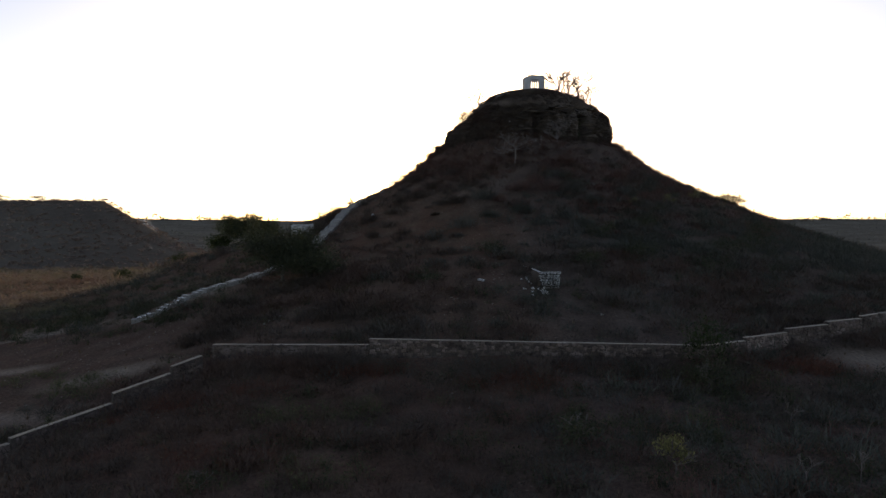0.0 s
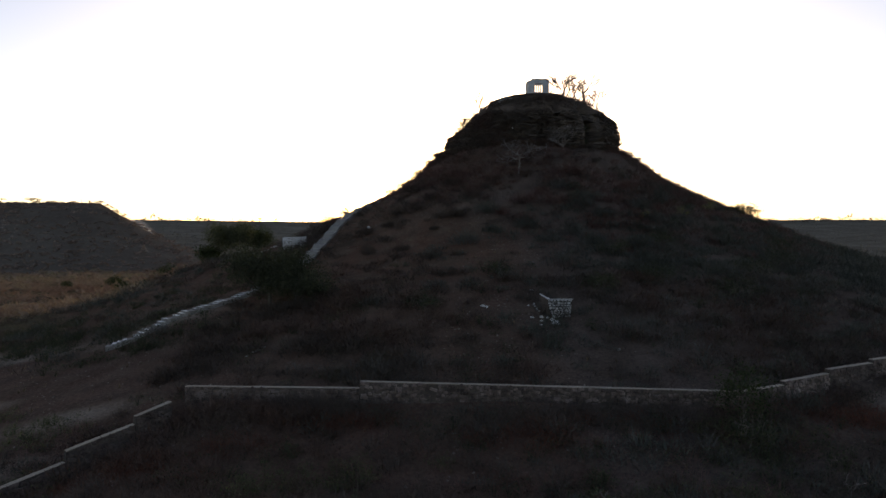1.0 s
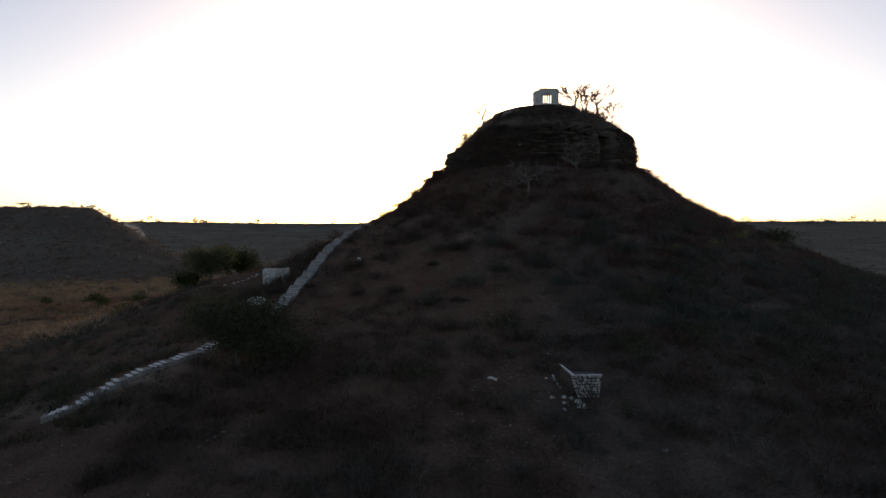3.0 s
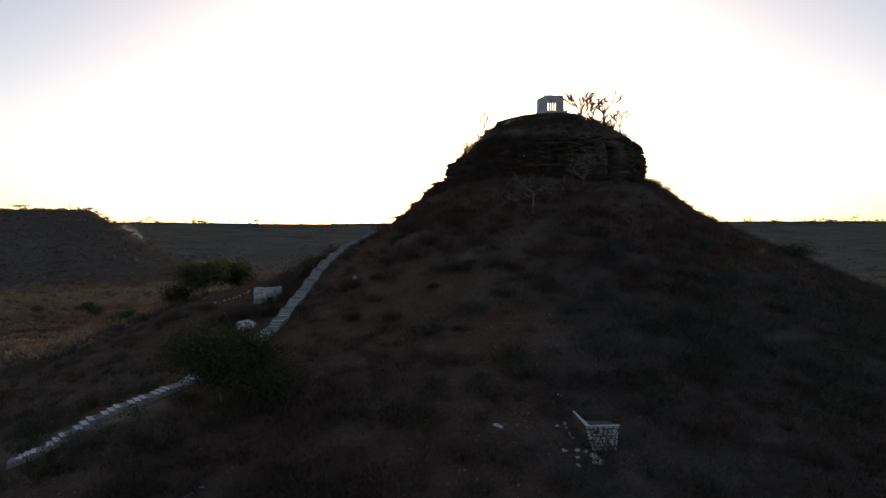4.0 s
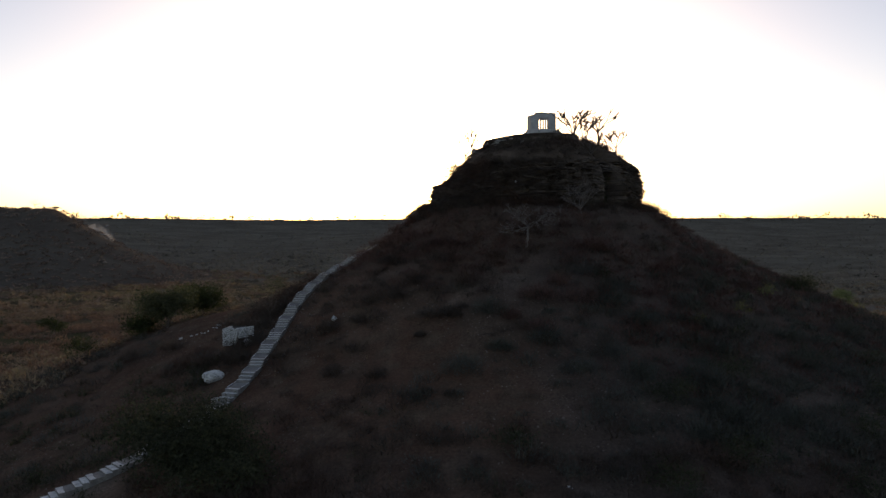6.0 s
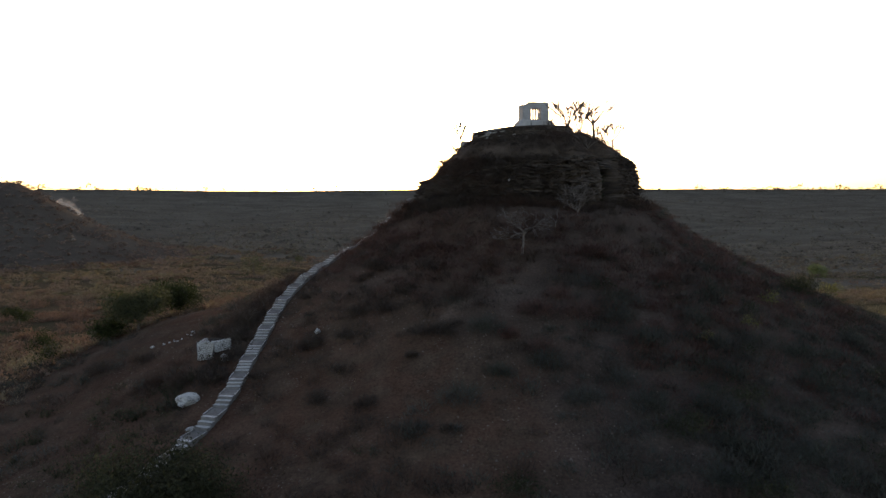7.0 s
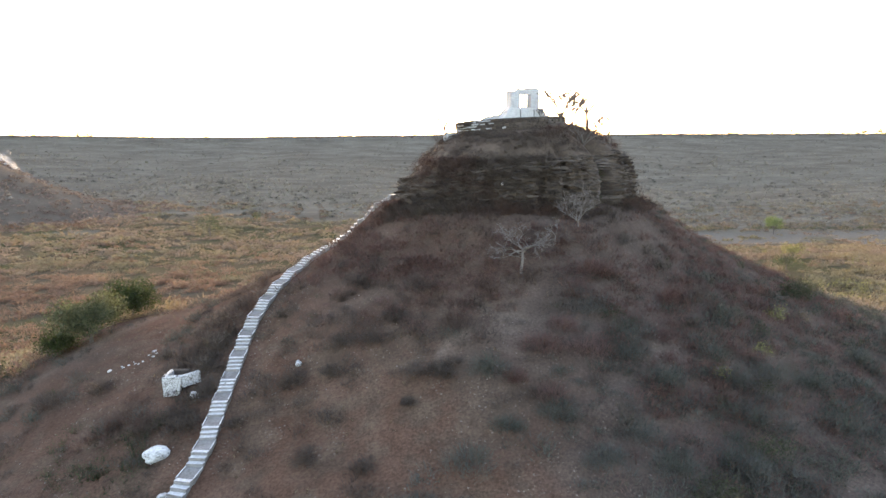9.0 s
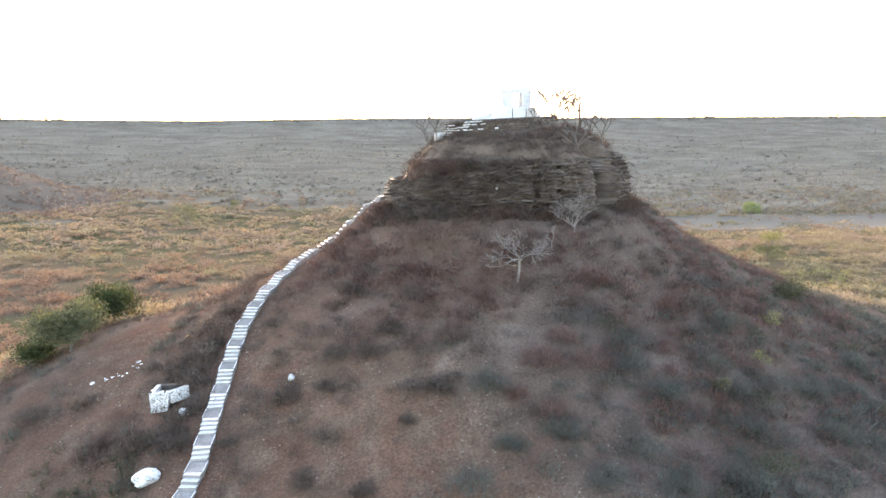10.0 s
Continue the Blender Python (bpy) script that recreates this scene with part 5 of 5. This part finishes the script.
leafy_tree(-34.4, 117.4, 7.2, 3.6, 8, "rounded dark green tree on the shoulder", leaves=9000, size=0.3, flat=1.0, floor_=0.0, trunk_h=0.15, lobes=12, group="shoulder trees")
leafy_tree(-16.4, 62.3, 7.9, 4.3, 11, "spreading dark green bush beside the stairway", "shrub", M_GREENSCRUB, leaves=24000, size=0.2, trunk_h=0.15, floor_=0.0, lobes=16, flat=0.75)
leafy_tree(-13.6, 60.8, 4.6, 3.9, 14, "spreading dark green bush on the lower slope", "shrub", M_GREENSCRUB, leaves=13000, size=0.19, trunk_h=0.15, floor_=0.0, lobes=12, flat=0.7)
leafy_tree(42.6, 91.2, 2.6, 2.2, 17, "dark green bush on the hill's shoulder", "shrub", M_GREENSCRUB, 1800, 0.2, floor_=0.05)
leafy_tree(45.4, 94.0, 2.4, 2.2, 19, "dark green bush on the hill's shoulder", "shrub", M_GREENSCRUB, 1500, 0.2, floor_=0.05)
leafy_tree(34.6, 83.4, 2.3, 1.1, 23, "yellow-leaved sapling on the slope", "shrub", M_YELLOW, 380, 0.2, floor_=0.2)
leafy_tree(38.8, 85.6, 1.5, 0.9, 25, "pale yellow shrub on the slope", "shrub", M_STRAW, 260, 0.18, floor_=0.1)
leafy_tree(9.2, 24.0, 2.1, 0.75, 27, "yellow-green leafy shrub below the boundary wall", "shrub", M_YELLOW, 900, 0.13, floor_=0.3, lobes=7)
leafy_tree(16.0, 36.8, 4.2, 1.7, 29, "slender green tree in front of the boundary wall", "shrub", M_LEAF, 1900, 0.17, floor_=0.15, flat=1.2)
leafy_tree(15.2, 34.6, 2.6, 1.6, 30, "dull green shrub in front of the boundary wall", "shrub", M_GREENSCRUB, 1000, 0.16, floor_=0.05)
leafy_tree(6.2, 27.6, 2.2, 1.5, 28, "dull green shrub below the boundary wall", "shrub", M_GREENSCRUB, 900, 0.16, floor_=0.1)
leafy_tree(-9.4, 23.6, 1.4, 0.9, 32, "dull green shrub below the boundary wall", "shrub", M_GREENSCRUB, 500, 0.13, floor_=0.05)
bare_tree(14.1, 23.6, 1.35, 61, "thin pale leafless sapling below the boundary wall", M_PALE_BARK, limbs=4, spread=0.35, depth=2, thick=0.016, group="foreground saplings", thin=0.009, trunk_h=0.5)
bare_tree(16.2, 23.6, 1.35, 63, "thin pale leafless sapling below the boundary wall", M_PALE_BARK, limbs=4, spread=0.35, depth=2, thick=0.016, group="foreground saplings", thin=0.009, trunk_h=0.5)
bare_tree(17.5, 30.6, 1.35, 65, "thin pale leafless sapling below the boundary wall", M_PALE_BARK, limbs=3, spread=0.4, depth=2, thick=0.016, group="foreground saplings", thin=0.012)
for x, y, h, w, q, leaf in ((28.6, 77.2, 1.9, 0.9, 33, M_YELLOW), (23.1, 74.1, 1.8, 0.8, 34, M_YELLOW), (42.0, 82.6, 2.4, 1.6, 35, M_GREENSCRUB), (16.4, 79.2, 2.0, 1.2, 36, M_GREENSCRUB), (26.0, 73.0, 2.0, 1.3, 37, M_GREENSCRUB), (30.5, 80.0, 1.8, 1.0, 38, M_GREENSCRUB)):
    leafy_tree(x, y, h, w, q, "small green leafy shrub on the dry slope", "shrub", leaf, 420, 0.15, floor_=0.1, group="slope shrubs", lobes=7)
for x, y, h, w, q in ((-17.9, 91.6, 3.2, 1.9, 41), (-16.9, 95.0, 2.8, 1.7, 43), (-15.2, 99.6, 2.2, 1.4, 44), (-18.6, 88.8, 2.0, 1.5, 48)):
    leafy_tree(x, y, h, w, q, "tall brown twiggy shrub beside the stairway", "shrub", M_TWIG, 1300, 0.13, floor_=0.05, group="stairside shrubs", lobes=7)
for x, y, h, w, q in ((13.5, 56.0, 2.0, 2.0, 101), (19.0, 58.5, 2.2, 2.2, 103), (24.5, 55.0, 2.2, 2.3, 105), (29.0, 61.0, 2.4, 2.4, 107), (17.0, 64.5, 2.0, 2.0, 109), (34.0, 66.0, 2.4, 2.4, 111), (22.5, 67.5, 2.0, 1.9, 113), (38.0, 73.0, 2.2, 2.2, 115), (-1.5, 54.5, 1.8, 1.9, 117), (5.0, 60.5, 1.8, 1.9, 119)):
    leafy_tree(x, y, h, w, q, "wide dusky grey-green thorn shrub on the slope", "shrub", M_GREENSCRUB, 1500, 0.15, trunk_h=0.1, floor_=0.0, group="slope thorn shrubs", lobes=9, flat=0.7)
# trees of the plain
leafy_tree(213, 323, 11.0, 5.2, 71, "lone fresh green round tree on pale ground", leaf=M_FRESH, leaves=3200, size=0.55, flat=1.2, floor_=0.3)
leafy_tree(-66.4, 302.5, 11.5, 6.8, 73, "sparse brownish-green tree on the plain", leaf=M_OLIVE, leaves=900, size=0.6, flat=1.15, floor_=0.25)
leafy_tree(-88.5, 171, 6.0, 3.6, 75, "dark bushy tree on the plain", leaves=2400, size=0.36, floor_=0.05, group="plain trees")
leafy_tree(-61.8, 132.5, 5.6, 2.8, 77, "loose dark bushy tree on the plain", leaves=1500, size=0.32, floor_=0.1, group="plain trees")
leafy_tree(-45.5, 105.0, 3.8, 2.2, 78, "small dark bushy tree at the hill's foot", leaves=1100, size=0.26, floor_=0.05, group="plain trees")
leafy_tree(-107, 178, 3.4, 1.9, 79, "small dark bushy tree on the plain", leaves=700, size=0.36, floor_=0.1, group="plain trees")
leafy_tree(-57, 367, 6.0, 3.6, 81, "small grey-green tree on the far plain", leaf=M_OLIVE, leaves=500, size=0.6, floor_=0.2, group="plain trees")
leafy_tree(112, 182, 6.0, 4.0, 83, "yellow-green tree on the plain", leaf=M_OLIVE, leaves=1100, size=0.45, floor_=0.15, group="plain trees")
leafy_tree(132, 205, 6.5, 4.4, 85, "yellow-green tree on the plain", leaf=M_YELLOW, leaves=1100, size=0.5, floor_=0.15, group="plain trees")
leafy_tree(-304, 418, 4.6, 5.7, 87, "flat-topped tree on the mesa's edge", leaf=M_DUSKY, leaves=420, size=0.7, floor_=0.5, flat=0.4, group="mesa trees")
leafy_tree(-278, 418, 4.0, 5.7, 89, "flat-topped tree on the mesa's edge", leaf=M_DUSKY, leaves=420, size=0.7, floor_=0.5, flat=0.4, group="mesa trees")
bare_tree(-245, 418, 7.5, 91, "leafless tree on the mesa's edge", limbs=5, depth=2, thick=0.03, group="mesa trees")

# scrub against the boundary wall's outer face
wx = np.concatenate([rb.uniform(-16, 38, 290), rb.uniform(-16, -5, 90)])
wy = np.interp(wx, [-16.1, -5, 17, 19.9, 38], [42.7, 41.3, 39.1, 40.1, 48]) - 0.7 - 2.0 * rb.random(380) ** 1.5
keep = ((vnoise(wx, wy * 0, 5.0, 2.0) > -0.3) | ((wx > -13) & (wx < -5))) & ~open_patch(wx, wy)
scatter("wallside_scrub", fine_twigs, wx[keep], wy[keep], rb.uniform(0.9, 1.85, keep.sum()), M_TWIG, "tall dry scrub against the boundary wall", "scrub")

# scrub crowding the stairway's far side
bx, by = places(rb, 420, -26, -15, 78, 104, lambda x, y: (off_stair(x, y) > 1.6) * (x < np.interp(y, pts[:, 1], pts[:, 0]) - 1.2) * np.exp(-((x - np.interp(y, pts[:, 1], pts[:, 0]) + 3.2) / 2.4) ** 2) * (np.hypot(x + 20.3, y - 87) > 2.6) * (np.hypot(x + 19.8, y - 78.5) > 2.3))
scatter("stairside_scrub", twiggy, bx, by, rb.uniform(0.9, 1.9, len(bx)), M_TWIG, "tall dry scrub crowding one side of the stairway", "scrub")

def thorn_shrub(x, y, wide, seed, label, material):
    """A round leafless shrub: a few crooked stems inside a haze of fine twigs."""
    r, g = random.Random(seed), np.random.default_rng(seed)
    shrub = empty("thorn_shrub", pose(x, y, ground_z(x, y) - 0.1), label, "shrub", "thorn shrubs on the slope")
    high = wide * r.uniform(0.42, 0.58)
    for i in range(4):
        a, bm = 6.2832 * (i + r.uniform(-0.3, 0.3)) / 4, bmesh.new()
        limb_tubes(bm, (0, 0, 0), (math.cos(a) * 0.7, math.sin(a) * 0.7, 0.9), high * 0.5, 0.03, 2, r, 0.0, 4, 0.3, (2, 2), 0.62, 0.012)
        part("stem", bm, material, shrub)
    tris = []
    for i in range(7):
        a, q = 6.2832 * i / 7 + r.uniform(-0.4, 0.4), (0 if i == 0 else r.uniform(0.2, 0.32) * wide)
        k = r.uniform(0.65, 1.0) if i else 1.0
        tris.append(spray(g, 150, high * k, 0.27 * wide * k, 0.024) + np.array([math.cos(a) * q, math.sin(a) * q, 0]))
    v = np.concatenate(tris).reshape(-1, 3)
    ob = new("twig_crown", raw_mesh("twig_crown", v, np.arange(len(v)).reshape(-1, 3), material))
    ob.parent = shrub
    return shrub


for q, (x, y, w) in enumerate(((-8.3, 73.5, 3.0), (-4.4, 71.1, 2.6), (1.7, 77.1, 2.8), (-0.9, 75.7, 1.6), (-5.7, 84.2, 3.2), (-3.2, 82.7, 3.2), (-0.1, 77.9, 3.6), (3.6, 80.7, 4.6), (1.6, 86.2, 4.6), (-9.8, 82.4, 3.0), (-6.8, 81.5, 2.6), (-1.4, 83.9, 3.0), (-4.4, 91.3, 3.4), (6.9, 83.7, 3.4), (-21.9, 82.4, 3.4), (-19.2, 94.5, 4.0), (-33.4, 92.4, 3.6), (-28.9, 92.0, 3.2), (-14.4, 79.6, 1.8), (-25.1, 85.0, 3.4))):
    thorn_shrub(x, y, w, 200 + q, "round brown leafless thorn shrub on stony soil", M_TWIG)
for q, (x, y, w) in enumerate(((9.6, 76.9, 4.0), (13.0, 76.1, 4.2), (9.3, 72.9, 3.4), (7.0, 74.8, 2.4), (16.8, 84.2, 3.6), (23.3, 82.8, 3.8), (12.0, 78.4, 3.4))):
    thorn_shrub(x, y, w, 240 + q, "round red-brown leafless thorn shrub on stony soil", M_REDTWIG)
for q, (x, y, w) in enumerate(((2.3, 69.0, 4.0), (5.3, 75.8, 4.2), (9.4, 71.4, 3.8), (14.6, 80.2, 4.0), (17.8, 78.0, 4.2), (18.0, 73.3, 3.8), (5.6, 71.4, 2.8), (14.3, 69.4, 3.6), (16.0, 75.7, 4.2), (11.0, 67.7, 3.6), (15.7, 66.8, 4.2), (23.4, 70.8, 4.6), (27.5, 74.6, 4.4), (23.3, 76.2, 4.2), (31.5, 75.0, 4.2), (40.7, 80.7, 4.4), (30.2, 70.5, 4.2), (24.0, 73.8, 4.0), (20.3, 66.6, 4.0), (27.2, 81.1, 4.0))):
    thorn_shrub(x, y, w, 270 + q, "round grey leafless thorn shrub on stony soil", M_GREYTWIG)

# ---- smoke drifting off the far hill ----
m, t, b = nodes_of("smoke")
b.inputs["Base Color"].default_value = (0.8, 0.8, 0.8, 1)
b.inputs["Roughness"].default_value = 1.0
tr = t.nodes.new("ShaderNodeBsdfTranslucent")
tr.inputs[0].default_value = (0.8, 0.8, 0.8, 1)
half = t.nodes.new("ShaderNodeMixShader")
t.links.new(b.outputs[0], half.inputs[1])
t.links.new(tr.outputs[0], half.inputs[2])
clear = t.nodes.new("ShaderNodeBsdfTransparent")
mx = t.nodes.new("ShaderNodeMixShader")
mx.inputs[0].default_value = 0.08
t.links.new(clear.outputs[0], mx.inputs[1])
t.links.new(half.outputs[0], mx.inputs[2])
t.links.new(mx.outputs[0], t.nodes["Material Output"].inputs[0])
n_wisp = 3600
u = rb.random(n_wisp) ** 1.2
ctr = np.stack([-204 - 19 * u + rb.normal(0, 1, n_wisp) * (0.4 + 2.8 * u), 442 + rb.normal(0, 1.5, n_wisp), max(ground_z(-207, 442), 24.8) + 0.2 + 13 * u ** 0.9 + rb.normal(0, 1, n_wisp) * (0.3 + 2.1 * u)], -1)
flake = rb.normal(size=(n_wisp, 3, 3)) * (0.4 + 0.6 * u[:, None, None])
v = (ctr[:, None, :] + flake).reshape(-1, 3)
tagged(new("smoke_plume", raw_mesh("smoke_plume", v, np.arange(len(v)).reshape(-1, 3), m)), "thin white smoke drifting off the far hillside", "smoke", kind="stuff")
